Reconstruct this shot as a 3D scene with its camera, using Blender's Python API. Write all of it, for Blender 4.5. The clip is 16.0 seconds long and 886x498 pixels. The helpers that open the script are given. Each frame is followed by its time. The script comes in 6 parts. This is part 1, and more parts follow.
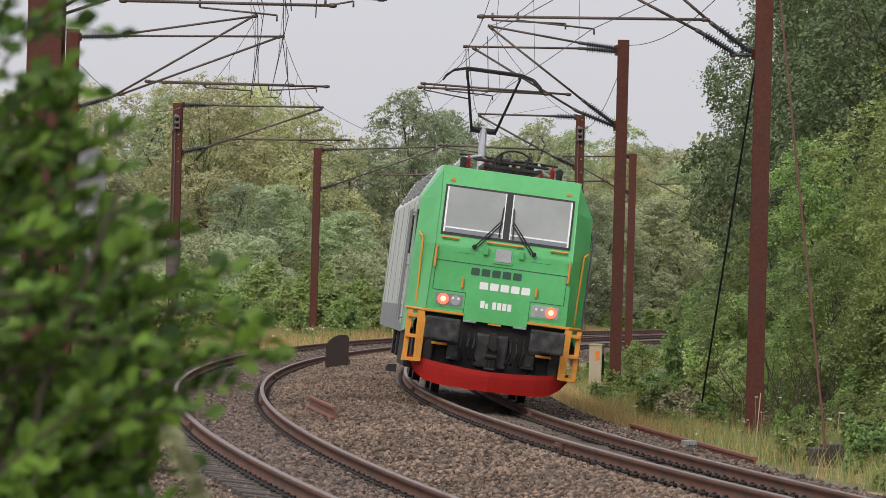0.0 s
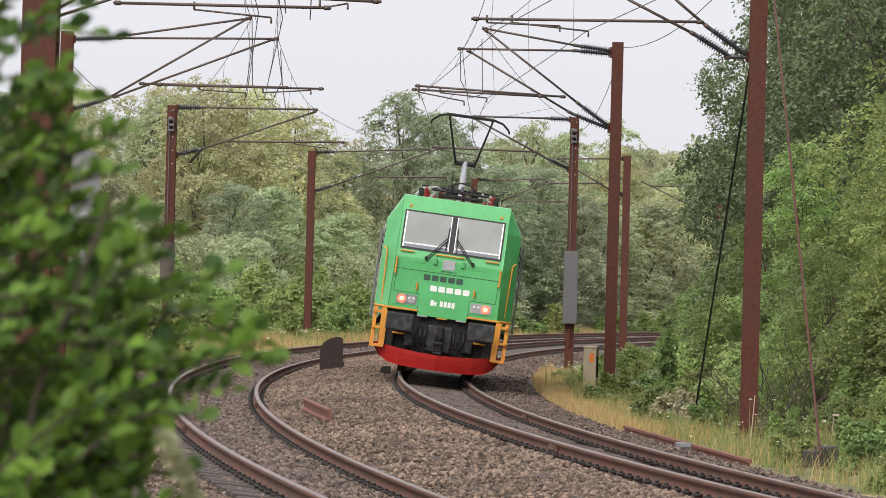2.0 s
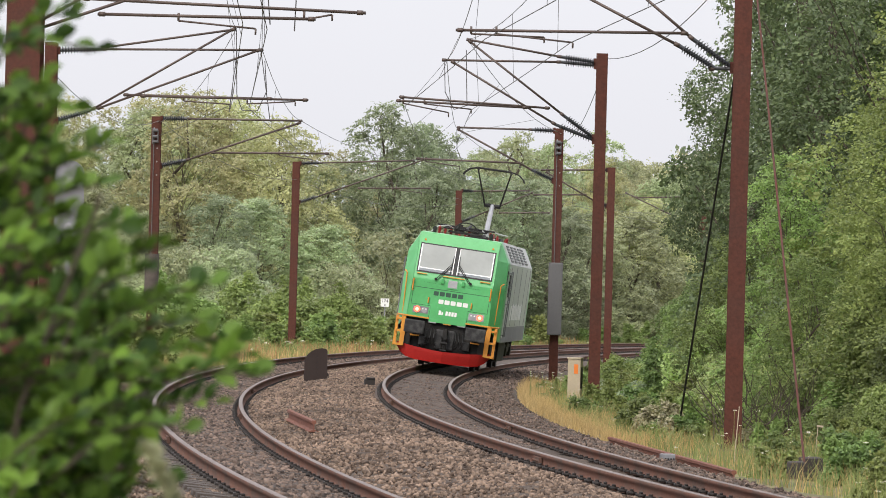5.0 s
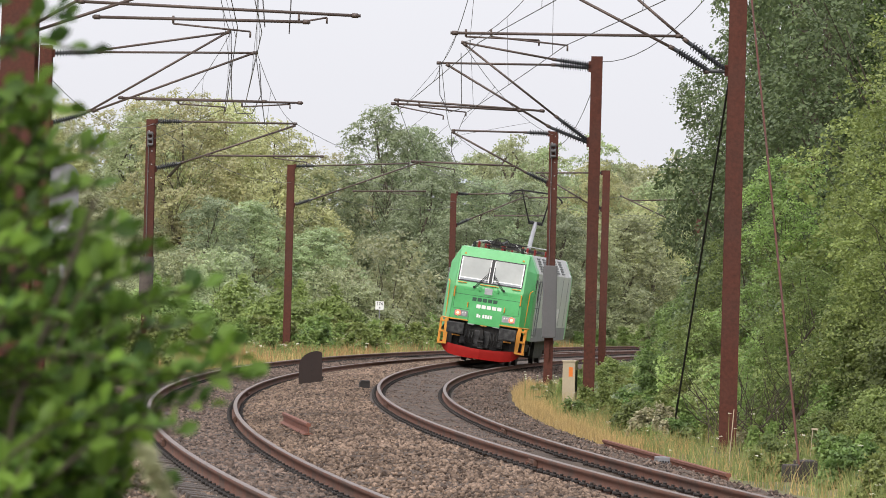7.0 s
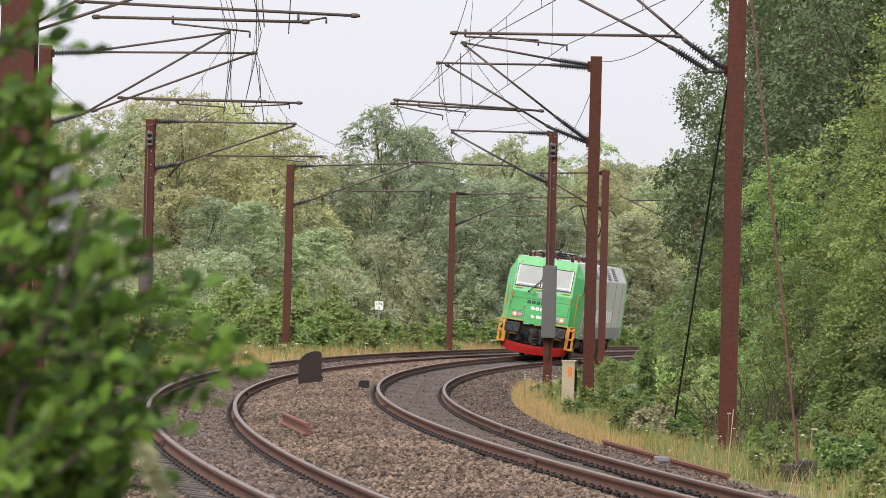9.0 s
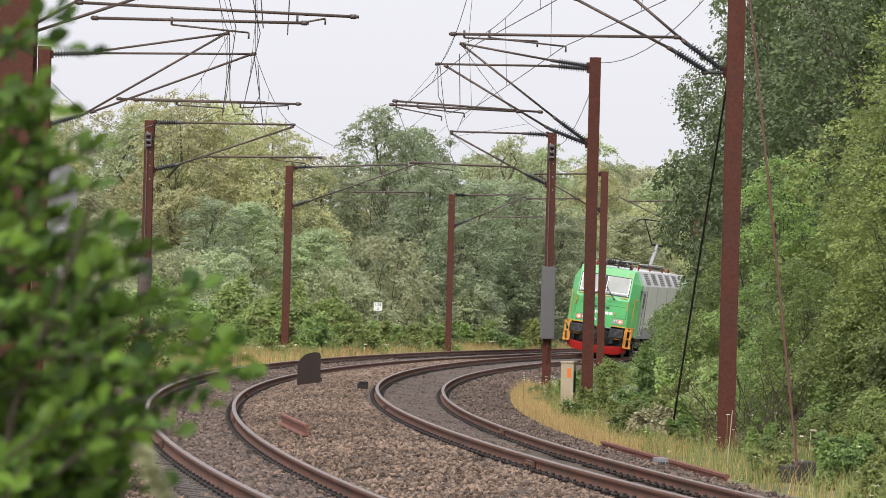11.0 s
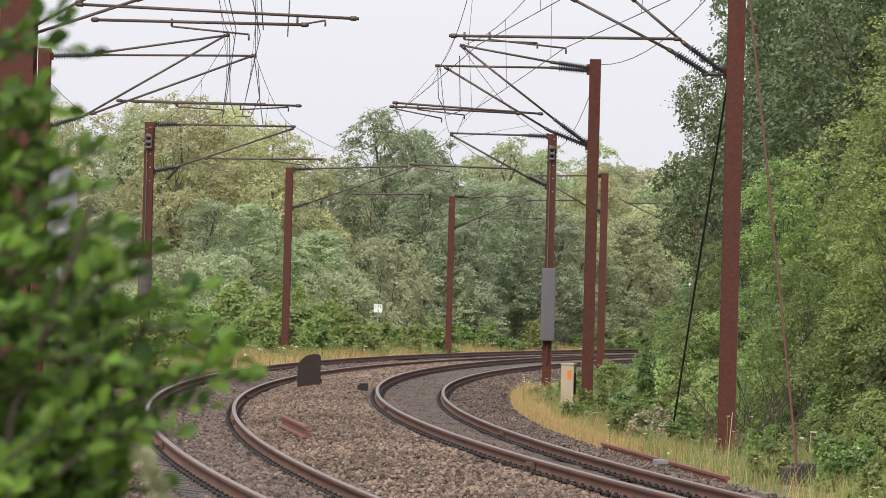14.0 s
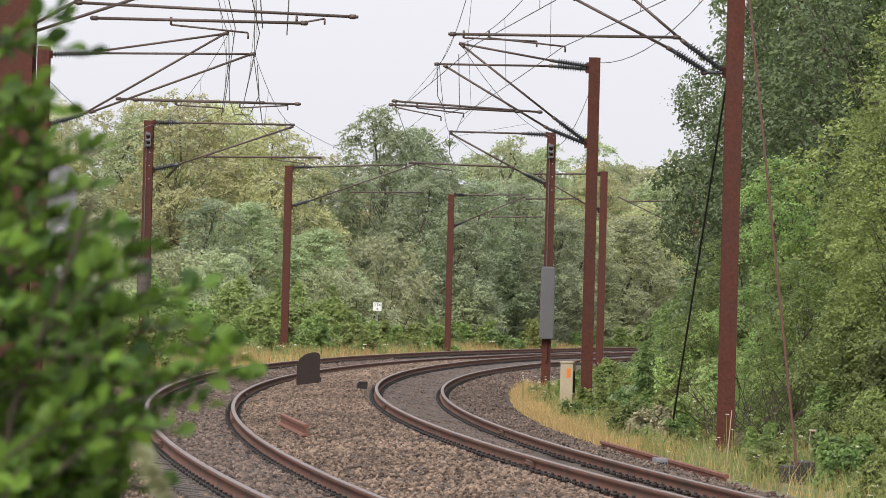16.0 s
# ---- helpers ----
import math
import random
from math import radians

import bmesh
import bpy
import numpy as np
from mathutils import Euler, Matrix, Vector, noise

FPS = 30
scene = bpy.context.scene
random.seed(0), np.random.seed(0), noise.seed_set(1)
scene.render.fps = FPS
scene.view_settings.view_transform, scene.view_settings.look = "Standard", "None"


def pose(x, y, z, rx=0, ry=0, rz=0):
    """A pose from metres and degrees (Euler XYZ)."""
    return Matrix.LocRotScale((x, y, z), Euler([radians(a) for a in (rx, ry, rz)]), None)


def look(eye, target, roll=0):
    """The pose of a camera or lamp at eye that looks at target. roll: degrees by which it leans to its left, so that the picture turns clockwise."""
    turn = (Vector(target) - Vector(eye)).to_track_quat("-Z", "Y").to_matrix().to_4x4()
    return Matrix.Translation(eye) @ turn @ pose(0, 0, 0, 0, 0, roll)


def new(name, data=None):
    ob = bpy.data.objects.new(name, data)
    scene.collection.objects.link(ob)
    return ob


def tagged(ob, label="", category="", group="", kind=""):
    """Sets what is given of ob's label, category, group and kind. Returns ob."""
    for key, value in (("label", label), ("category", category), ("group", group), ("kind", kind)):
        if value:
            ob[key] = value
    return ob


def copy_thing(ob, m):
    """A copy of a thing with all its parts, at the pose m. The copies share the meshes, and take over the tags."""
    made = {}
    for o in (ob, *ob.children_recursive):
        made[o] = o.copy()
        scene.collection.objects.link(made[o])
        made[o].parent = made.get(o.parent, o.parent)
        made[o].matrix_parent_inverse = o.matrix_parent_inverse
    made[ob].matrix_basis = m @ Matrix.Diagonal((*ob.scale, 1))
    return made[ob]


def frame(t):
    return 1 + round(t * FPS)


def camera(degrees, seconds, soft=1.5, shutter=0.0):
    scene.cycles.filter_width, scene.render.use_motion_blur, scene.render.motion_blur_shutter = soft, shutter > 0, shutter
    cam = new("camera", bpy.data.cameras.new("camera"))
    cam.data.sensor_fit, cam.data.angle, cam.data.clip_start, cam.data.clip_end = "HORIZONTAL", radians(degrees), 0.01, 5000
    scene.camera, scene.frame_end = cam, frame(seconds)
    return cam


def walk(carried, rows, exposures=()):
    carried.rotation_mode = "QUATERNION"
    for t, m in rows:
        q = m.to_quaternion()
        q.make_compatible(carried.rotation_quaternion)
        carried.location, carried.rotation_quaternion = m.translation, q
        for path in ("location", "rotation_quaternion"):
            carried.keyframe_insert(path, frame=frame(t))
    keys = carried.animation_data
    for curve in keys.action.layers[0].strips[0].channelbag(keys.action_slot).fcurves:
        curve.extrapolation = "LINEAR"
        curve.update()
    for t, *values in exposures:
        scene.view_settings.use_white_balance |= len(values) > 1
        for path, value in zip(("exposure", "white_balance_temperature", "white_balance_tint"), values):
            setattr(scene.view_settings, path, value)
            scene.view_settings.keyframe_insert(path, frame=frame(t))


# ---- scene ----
# ---------- camera ----------
LENS = 11.194
cam = camera(LENS, 16.0, soft=0.8)
cam.data.dof.use_dof = True
cam.data.dof.focus_distance = 92.0
cam.data.dof.aperture_fstop = 10.0
EYE = (0.0, 0.0, 2.13)
PX = 1.0 / 8000.0
# seconds, swing to the left and nod down, in units of 1/8000 of the lens length
SWING = [(0, 51, -31), (0.5, 49.5, -37), (1, 46.5, -37), (1.5, 46, -33), (2, 41, -27), (2.5, 32, -22), (3, 27, -16), (3.5, 24, -13),
         (4, 20, -10), (4.2, 18.5, -9.2), (6.3, 5, -4.6), (6.5, 4, -4), (7, 4, -2), (7.5, 1.5, -2), (8, 1.5, -2), (8.5, 3, -2), (9, 3, -2),
         (9.2, 3, -2), (11.3, 1, 0), (11.5, 1, 0), (12, 0, 2), (12.5, 0, 2), (13, 0, 3), (13.5, 1.3, 5), (14, 1.3, 3), (14.5, 0, 2),
         (15, 1, 0), (15.5, 0, 0), (16, 0, 0)]


def aim(dx, dy):
    roll = radians(1.5)
    ax, ay = dx * math.cos(roll) + dy * math.sin(roll), -dx * math.sin(roll) + dy * math.cos(roll)
    yaw, nod = -ax * PX, (531.2 - 441 + ay) * PX
    way = Vector((math.sin(yaw) * math.cos(nod), math.cos(yaw) * math.cos(nod), math.sin(nod)))
    return look(EYE, Vector(EYE) + 50 * way, 1.5)


EXPOSURE = [(0, -0.40), (0.5, -0.30), (1.0, -0.17), (2.0, -0.04), (3.5, 0.0), (16, 0.0)]
walk(cam, [(t, aim(dx, dy)) for t, dx, dy in SWING], EXPOSURE)

# ---------- light: an even overcast sky ----------
world = bpy.data.worlds.new("world")
scene.world = world
world.use_nodes = True
wn = world.node_tree
sky = wn.nodes.new("ShaderNodeTexSky")
sky.sky_type, sky.sun_disc = "NISHITA", False
sky.sun_elevation, sky.sun_rotation = radians(42), radians(204)
sky.dust_density, sky.air_density, sky.ozone_density = 6.0, 1.0, 1.0
scale = wn.nodes.new("ShaderNodeMix")
scale.data_type = "RGBA"
scale.inputs[0].default_value = 0.9
wn.links.new(sky.outputs[0], scale.inputs[6])
scale.inputs[7].default_value = (8.05, 8.05, 8.55, 1)      # cloud deck
# an overcast sky is brighter overhead than at the horizon
co = wn.nodes.new("ShaderNodeTexCoord")
sep = wn.nodes.new("ShaderNodeSeparateXYZ")
rise = wn.nodes.new("ShaderNodeMapRange")
rise.inputs["From Min"].default_value, rise.inputs["From Max"].default_value = 0.0, 1.0
rise.inputs["To Min"].default_value, rise.inputs["To Max"].default_value = 0.1095, 0.238
wn.links.new(co.outputs["Generated"], sep.inputs[0])
wn.links.new(sep.outputs[2], rise.inputs["Value"])
back = wn.nodes["Background"]
wn.links.new(scale.outputs[2], back.inputs[0])
wn.links.new(rise.outputs[0], back.inputs[1])
sun = new("sun", bpy.data.lights.new("sun", "SUN"))
sun.data.energy, sun.data.angle, sun.data.color = 2.3, radians(35), (1.0, 0.955, 0.89)
sun.matrix_world = look((-28, -62, 62), (0, 0, 0))

# ---------- materials ----------


def material(name, colour, rough=0.7, metal=0.0, var=0.25, scale=6.0, fine=60.0, bump=0.15, tint=None, spec=0.4, thin=0.0, island=0.0, rvar=0.12):
    """Base colour varied at two scales, roughness variation and fine relief; thin: share of light let through (leaves)."""
    m = bpy.data.materials.new(name)
    m.use_nodes = True
    n, l = m.node_tree.nodes, m.node_tree.links
    b = n["Principled BSDF"]
    b.inputs["Metallic"].default_value = metal
    b.inputs["Specular IOR Level"].default_value = spec
    co = n.new("ShaderNodeTexCoord")
    big, small = n.new("ShaderNodeTexNoise"), n.new("ShaderNodeTexNoise")
    big.inputs["Scale"].default_value, big.inputs["Detail"].default_value = scale, 4
    small.inputs["Scale"].default_value, small.inputs["Detail"].default_value = fine, 3
    l.new(co.outputs["Object"], big.inputs["Vector"])
    l.new(co.outputs["Object"], small.inputs["Vector"])
    ramp = n.new("ShaderNodeMapRange")
    ramp.inputs["From Min"].default_value, ramp.inputs["From Max"].default_value = 0.3, 0.7
    ramp.inputs["To Min"].default_value, ramp.inputs["To Max"].default_value = 1 - var, 1 + var
    mixn = n.new("ShaderNodeMath")
    mixn.operation = "ADD"
    half = n.new("ShaderNodeMath")
    half.operation = "MULTIPLY"
    half.inputs[1].default_value = 0.5
    l.new(big.outputs["Fac"], mixn.inputs[0])
    l.new(small.outputs["Fac"], mixn.inputs[1])
    l.new(mixn.outputs[0], half.inputs[0])
    l.new(half.outputs[0], ramp.inputs["Value"])
    mul = n.new("ShaderNodeVectorMath")
    mul.operation = "SCALE"
    l.new(ramp.outputs[0], mul.inputs["Scale"])
    if tint:
        mx = n.new("ShaderNodeMix")
        mx.data_type = "RGBA"
        mx.inputs[6].default_value, mx.inputs[7].default_value = (*colour, 1), (*tint, 1)
        sharp = n.new("ShaderNodeMapRange")
        sharp.inputs["From Min"].default_value, sharp.inputs["From Max"].default_value = 0.42, 0.62
        l.new(big.outputs["Fac"], sharp.inputs["Value"])
        if island:
            geo = n.new("ShaderNodeNewGeometry")
            l.new(geo.outputs["Random Per Island"], mx.inputs[0])
        else:
            l.new(sharp.outputs[0], mx.inputs[0])
        l.new(mx.outputs[2], mul.inputs[0])
    else:
        mul.inputs[0].default_value = colour
    l.new(mul.outputs[0], b.inputs["Base Color"])
    rr = n.new("ShaderNodeMapRange")
    rr.inputs["To Min"].default_value, rr.inputs["To Max"].default_value = max(0.02, rough - rvar), min(1, rough + rvar)
    l.new(small.outputs["Fac"], rr.inputs["Value"])
    l.new(rr.outputs[0], b.inputs["Roughness"])
    if bump:
        bp = n.new("ShaderNodeBump")
        bp.inputs["Strength"].default_value, bp.inputs["Distance"].default_value = bump, 0.02
        l.new(small.outputs["Fac"], bp.inputs["Height"])
        l.new(bp.outputs[0], b.inputs["Normal"])
    if thin:
        tr = n.new("ShaderNodeBsdfTranslucent")
        l.new(mul.outputs[0], tr.inputs[0])
        ms = n.new("ShaderNodeMixShader")
        ms.inputs[0].default_value = thin
        l.new(b.outputs[0], ms.inputs[1])
        l.new(tr.outputs[0], ms.inputs[2])
        l.new(ms.outputs[0], n["Material Output"].inputs[0])
    return m


def glow(name, colour, strength):
    m = bpy.data.materials.new(name)
    m.use_nodes = True
    b = m.node_tree.nodes["Principled BSDF"]
    b.inputs["Base Color"].default_value = (*colour, 1)
    b.inputs["Emission Color"].default_value = (*colour, 1)
    b.inputs["Emission Strength"].default_value = strength
    return m


def leaf_mat(name, a, b, thin=0.35, scale=0.6, sheen=0.0, spread=0.0):
    """Leaf colours from a to b leaf by leaf; spread: how far whole plants differ in tone; sheen: pale wash imitating
    haze, strongest on far trees.
    """
    m = material(name, a, 0.55, 0, 0.6, scale, 9.0, 0, b, 0.3, thin, island=1)
    n, l = m.node_tree.nodes, m.node_tree.links
    p = n["Principled BSDF"]
    p.inputs["Sheen Weight"].default_value = sheen
    p.inputs["Sheen Roughness"].default_value = 0.6
    p.inputs["Specular IOR Level"].default_value = 0.3 + sheen
    if spread:
        src = p.inputs["Base Color"].links[0].from_socket
        info, hsv = n.new("ShaderNodeObjectInfo"), n.new("ShaderNodeHueSaturation")
        for lo, hi, sock in ((0.5 - 0.028 * spread, 0.5 + 0.022 * spread, "Hue"), (1 - 0.2 * spread, 1 + 0.2 * spread, "Value")):
            mr = n.new("ShaderNodeMapRange")
            mr.inputs["To Min"].default_value, mr.inputs["To Max"].default_value = lo, hi
            l.new(info.outputs["Random"], mr.inputs["Value"])
            l.new(mr.outputs[0], hsv.inputs[sock])
        l.new(src, hsv.inputs["Color"])
        l.new(hsv.outputs[0], p.inputs["Base Color"])
        for node in n:
            if node.bl_idname == "ShaderNodeBsdfTranslucent":
                l.new(hsv.outputs[0], node.inputs[0])
    return m


RUST = material("rusty_mast_paint", (0.094, 0.03, 0.0195), 0.7, 0, 0.4, 0.9, 18, 0.25, (0.066, 0.026, 0.019), 0.25)
RAIL = material("rusty_rail_side", (0.165, 0.083, 0.06), 0.85, 0.0, 0.35, 1.5, 40, 0.3, (0.10, 0.063, 0.05), 0.15)
RAILTOP = material("worn_rail_top", (0.19, 0.145, 0.125), 0.5, 0.4, 0.25, 2, 50, 0.05, (0.13, 0.095, 0.08))
REDRAIL = material("fresh_rust_rail", (0.17, 0.068, 0.045), 0.8, 0, 0.3, 3, 60, 0.3)
BALLAST = material("ballast_bed_stone", (0.085, 0.06, 0.043), 0.95, 0, 0.45, 0.5, 22, 1.0, (0.05, 0.035, 0.026))
STONE = material("ballast_stone", (0.27, 0.19, 0.138), 0.9, 0, 0.55, 0.25, 30, 0.3, (0.042, 0.027, 0.019), island=1)
GRAVEL = material("dusty_gravel", (0.21, 0.15, 0.118), 0.95, 0, 0.4, 0.5, 30, 0.3, (0.035, 0.025, 0.02), island=1)
DARKBED = material("oily_track_bed", (0.07, 0.053, 0.043), 0.95, 0, 0.25, 3.0, 45, 0.4, (0.095, 0.07, 0.056))
SLEEPER = material("weathered_sleeper", (0.085, 0.07, 0.06), 0.9, 0, 0.3, 2, 40, 0.4, (0.055, 0.044, 0.038))
CLIP = material("dark_fastening_steel", (0.035, 0.03, 0.028), 0.7, 0.3, 0.3, 5, 60, 0.2)
EARTH = material("verge_earth_and_grass", (0.10, 0.105, 0.04), 0.95, 0, 0.4, 0.35, 8, 0.8, (0.22, 0.17, 0.08))
GREEN = material("green_loco_paint", (0.08, 0.385, 0.12), 0.34, 0, 0.1, 1.2, 14, 0.02, (0.092, 0.42, 0.14), 0.5)
SILVER = material("silver_grey_loco_side", (0.45, 0.48, 0.435), 0.42, 0.0, 0.12, 1.0, 20, 0.03, (0.38, 0.41, 0.37))
LOWGREY = material("dusty_lower_grey", (0.20, 0.20, 0.21), 0.6, 0, 0.15, 1.5, 20, 0.05)
ROOFGREY = material("dirty_roof_grey", (0.56, 0.56, 0.55), 0.6, 0, 0.2, 2, 20, 0.1, (0.40, 0.39, 0.38))
BLACK = material("black_underframe", (0.012, 0.0115, 0.0115), 0.6, 0, 0.4, 3, 40, 0.2, (0.024, 0.021, 0.019), 0.3)
RUBBER = material("black_rubber", (0.012, 0.012, 0.012), 0.5, 0, 0.2, 3, 40, 0.05)
YELLOW = material("golden_yellow_steel", (0.66, 0.29, 0.042), 0.5, 0, 0.16, 3, 30, 0.06, (0.56, 0.23, 0.035))
PLOW = material("red_plough_paint", (0.40, 0.02, 0.016), 0.5, 0, 0.2, 2, 25, 0.08, (0.36, 0.016, 0.013))
STEEL = material("bare_grey_steel", (0.35, 0.35, 0.36), 0.4, 0.6, 0.2, 4, 40, 0.05)
INSUL = material("grey_insulator", (0.032, 0.034, 0.038), 0.35, 0, 0.2, 5, 40, 0.02)
REDINS = material("red_brown_insulator", (0.22, 0.02, 0.015), 0.35, 0, 0.2, 5, 40, 0.02)
PIPE = material("brown_weathered_pipe", (0.10, 0.074, 0.064), 0.5, 0.3, 0.25, 3, 40, 0.1)
WIRE = material("dark_copper_wire", (0.09, 0.085, 0.085), 0.5, 0.5, 0.1, 2, 10, 0)
CONCRETE = material("weathered_concrete", (0.12, 0.10, 0.085), 0.95, 0, 0.35, 3, 30, 0.5, (0.075, 0.062, 0.055))
BEIGE = material("beige_cabinet_paint", (0.43, 0.36, 0.255), 0.6, 0, 0.1, 3, 30, 0.05)
ORANGE = material("orange_sticker", (0.75, 0.2, 0.03), 0.5, 0, 0.08, 3, 30, 0)
WHITE = material("white_paint", (0.75, 0.75, 0.73), 0.5, 0, 0.08, 3, 30, 0.02)
SIGNBACK = material("brown_grey_sign_back", (0.038, 0.027, 0.024), 0.7, 0, 0.15, 2, 20, 0.1, None, 0.2)
GREYBOX = material("grey_weight_guard", (0.115, 0.112, 0.115), 0.65, 0, 0.12, 1.5, 25, 0.05)
DARKTXT = material("dark_green_lettering", (0.03, 0.075, 0.05), 0.5, 0, 0.1, 3, 30, 0)
BARK = material("grey_brown_bark", (0.10, 0.082, 0.062), 0.95, 0, 0.35, 2, 25, 0.6)
TWIG = material("thin_brown_twig", (0.07, 0.055, 0.04), 0.9, 0, 0.3, 4, 40, 0.2)
TAIL_LAMP = glow("red_tail_lamp", (1.0, 0.17, 0.10), 0.95)
LAMP_CORE = glow("lamp_centre", (1.0, 0.5, 0.3), 1.9)
LAMPGLASS = material("clear_lamp_glass", (0.36, 0.36, 0.37), 0.15, 0, 0.12, 12, 60, 0, (0.30, 0.30, 0.31), 0.6, rvar=0.02)
BLOCK = material("dark_wet_concrete", (0.05, 0.042, 0.037), 0.95, 0, 0.3, 3, 30, 0.5)
DASH = material("dashboard_grey", (0.16, 0.18, 0.20), 0.3, 0, 0.05, 3, 20, 0, rvar=0.02)
SHINY = material("window_frame_alu", (0.6, 0.6, 0.6), 0.35, 0.4, 0.05, 3, 30, 0)
# these three are paled and blued, with sheen, to imitate haze over distant trees
L_FAR = leaf_mat("hazed_far_leaf", (0.41, 0.455, 0.235), (0.295, 0.345, 0.175), 0.42, 0.25, 0.3, 1.0)
L_OLIVE = leaf_mat("hazed_olive_leaf", (0.49, 0.475, 0.22), (0.37, 0.39, 0.18), 0.42, 0.25, 0.3, 0.8)
L_DARK = leaf_mat("hazed_dark_leaf", (0.25, 0.315, 0.175), (0.32, 0.38, 0.205), 0.42, 0.25, 0.3, 0.7)
L_BUSH = leaf_mat("bush_leaf", (0.225, 0.31, 0.088), (0.135, 0.20, 0.062), 0.42, 0.5, 0.1, 1.0)
L_POPLAR = leaf_mat("poplar_leaf", (0.095, 0.14, 0.062), (0.175, 0.23, 0.097), 0.35, 0.5, 0.1, 0.6)
L_LIGHT = leaf_mat("light_green_leaf", (0.32, 0.40, 0.12), (0.21, 0.29, 0.085), 0.42, 0.5, 0.12, 1.0)
L_PALE = leaf_mat("pale_willow_leaf", (0.43, 0.51, 0.185), (0.31, 0.40, 0.14), 0.45, 0.5, 0.2, 0.8)
L_NEAR = leaf_mat("glossy_hedge_leaf", (0.175, 0.295, 0.042), (0.035, 0.078, 0.016), 0.36, 4)
GRASS_WILT = leaf_mat("wilted_cream_leaf", (0.52, 0.47, 0.33), (0.30, 0.30, 0.15), 0.3)
GRASS_DRY = leaf_mat("dry_straw_grass", (0.55, 0.40, 0.18), (0.38, 0.26, 0.11), 0.3)
GRASS_GREEN = leaf_mat("green_verge_grass", (0.26, 0.285, 0.105), (0.18, 0.225, 0.07), 0.3)
GRASS_RED = leaf_mat("reddish_sorrel", (0.34, 0.16, 0.08), (0.42, 0.28, 0.13), 0.3)
FLOWER = material("cream_umbel_flowers", (0.56, 0.53, 0.42), 0.8, 0, 0.1, 5, 30, 0)
# distance haze over the hill's woods is mixed into this base colour
HILL = material("hazed_wooded_hill", (0.42, 0.45, 0.49), 1.0, 0, 0.1, 0.004, 0.05, 0)

# ---------- mesh helpers ----------


def mesh_object(name, verts, faces, mats, parent=None, smooth=False, mat_index=None, label=""):
    verts = np.asarray(verts, dtype=np.float32).reshape(-1, 3)
    faces = np.asarray(faces, dtype=np.int32)
    me = bpy.data.meshes.new(name)
    k = faces.shape[1]
    me.vertices.add(len(verts))
    me.vertices.foreach_set("co", verts.ravel())
    me.loops.add(faces.size)
    me.loops.foreach_set("vertex_index", faces.ravel())
    me.polygons.add(len(faces))
    me.polygons.foreach_set("loop_start", np.arange(len(faces), dtype=np.int32) * k)
    for m in (mats if isinstance(mats, (list, tuple)) else [mats]):
        me.materials.append(m)
    if mat_index is not None:
        me.polygons.foreach_set("material_index", np.asarray(mat_index, dtype=np.int32))
    me.update(calc_edges=True)
    if smooth:
        me.polygons.foreach_set("use_smooth", np.ones(len(faces), dtype=bool))
    ob = new(name, me)
    if parent:
        ob.parent = parent
    if label:
        ob["label"] = label
    return ob


def part(name, bm, mat, parent=None, label="", smooth=False):
    me = bpy.data.meshes.new(name)
    bmesh.ops.recalc_face_normals(bm, faces=bm.faces)
    for f in bm.faces:
        f.smooth = smooth
    bm.to_mesh(me)
    bm.free()
    for m in (mat if isinstance(mat, (list, tuple)) else [mat]):
        me.materials.append(m)
    ob = new(name, me)
    if parent:
        ob.parent = parent
    if label:
        ob["label"] = label
    return ob


def box(bm, x0, x1, y0, y1, z0, z1, bevel=0.0, m=None):
    r = bmesh.ops.create_cube(bm, size=1.0, matrix=Matrix.LocRotScale(((x0 + x1) / 2, (y0 + y1) / 2, (z0 + z1) / 2), None, (abs(x1 - x0), abs(y1 - y0), abs(z1 - z0))))
    vs = r["verts"]
    if bevel:
        es = list({e for v in vs for e in v.link_edges})
        r = bmesh.ops.bevel(bm, geom=es, offset=bevel, segments=2, affect="EDGES", profile=0.7)
        vs = list({v for f in r["faces"] for v in f.verts} | {v for v in vs if v.is_valid})
    if m is not None:
        bmesh.ops.transform(bm, matrix=m, verts=vs)
    return bm


def tube(bm, a, b, r0, r1=None, seg=8):
    a, b = Vector(a), Vector(b)
    d = b - a
    q = d.to_track_quat("Z", "Y").to_matrix().to_4x4()
    bmesh.ops.create_cone(bm, cap_ends=True, segments=seg, radius1=r0, radius2=r0 if r1 is None else r1, depth=d.length,
                          matrix=Matrix.Translation((a + b) / 2) @ q)
    return bm


def polytube(bm, pts, r, seg=6):
    for a, b in zip(pts[:-1], pts[1:]):
        tube(bm, a, b, r, r, seg)
    return bm


def prism(bm, outline, a, b, axis="y"):
    """An outline of (u, v) pairs drawn out along an axis from a to b."""
    put = {"y": lambda u, v, w: (u, w, v), "x": lambda u, v, w: (w, u, v), "z": lambda u, v, w: (u, v, w)}[axis]
    f = bm.faces.new([bm.verts.new(put(u, v, a)) for u, v in outline])
    g = bmesh.ops.extrude_face_region(bm, geom=[f])
    bmesh.ops.translate(bm, verts=[v for v in g["geom"] if isinstance(v, bmesh.types.BMVert)], vec=Vector(put(0, 0, b)) - Vector(put(0, 0, a)))
    return bm


def thing(name, m, label, category, group="", kind=""):
    ob = new(name)
    ob.matrix_world = m
    return tagged(ob, label, category, group, kind)


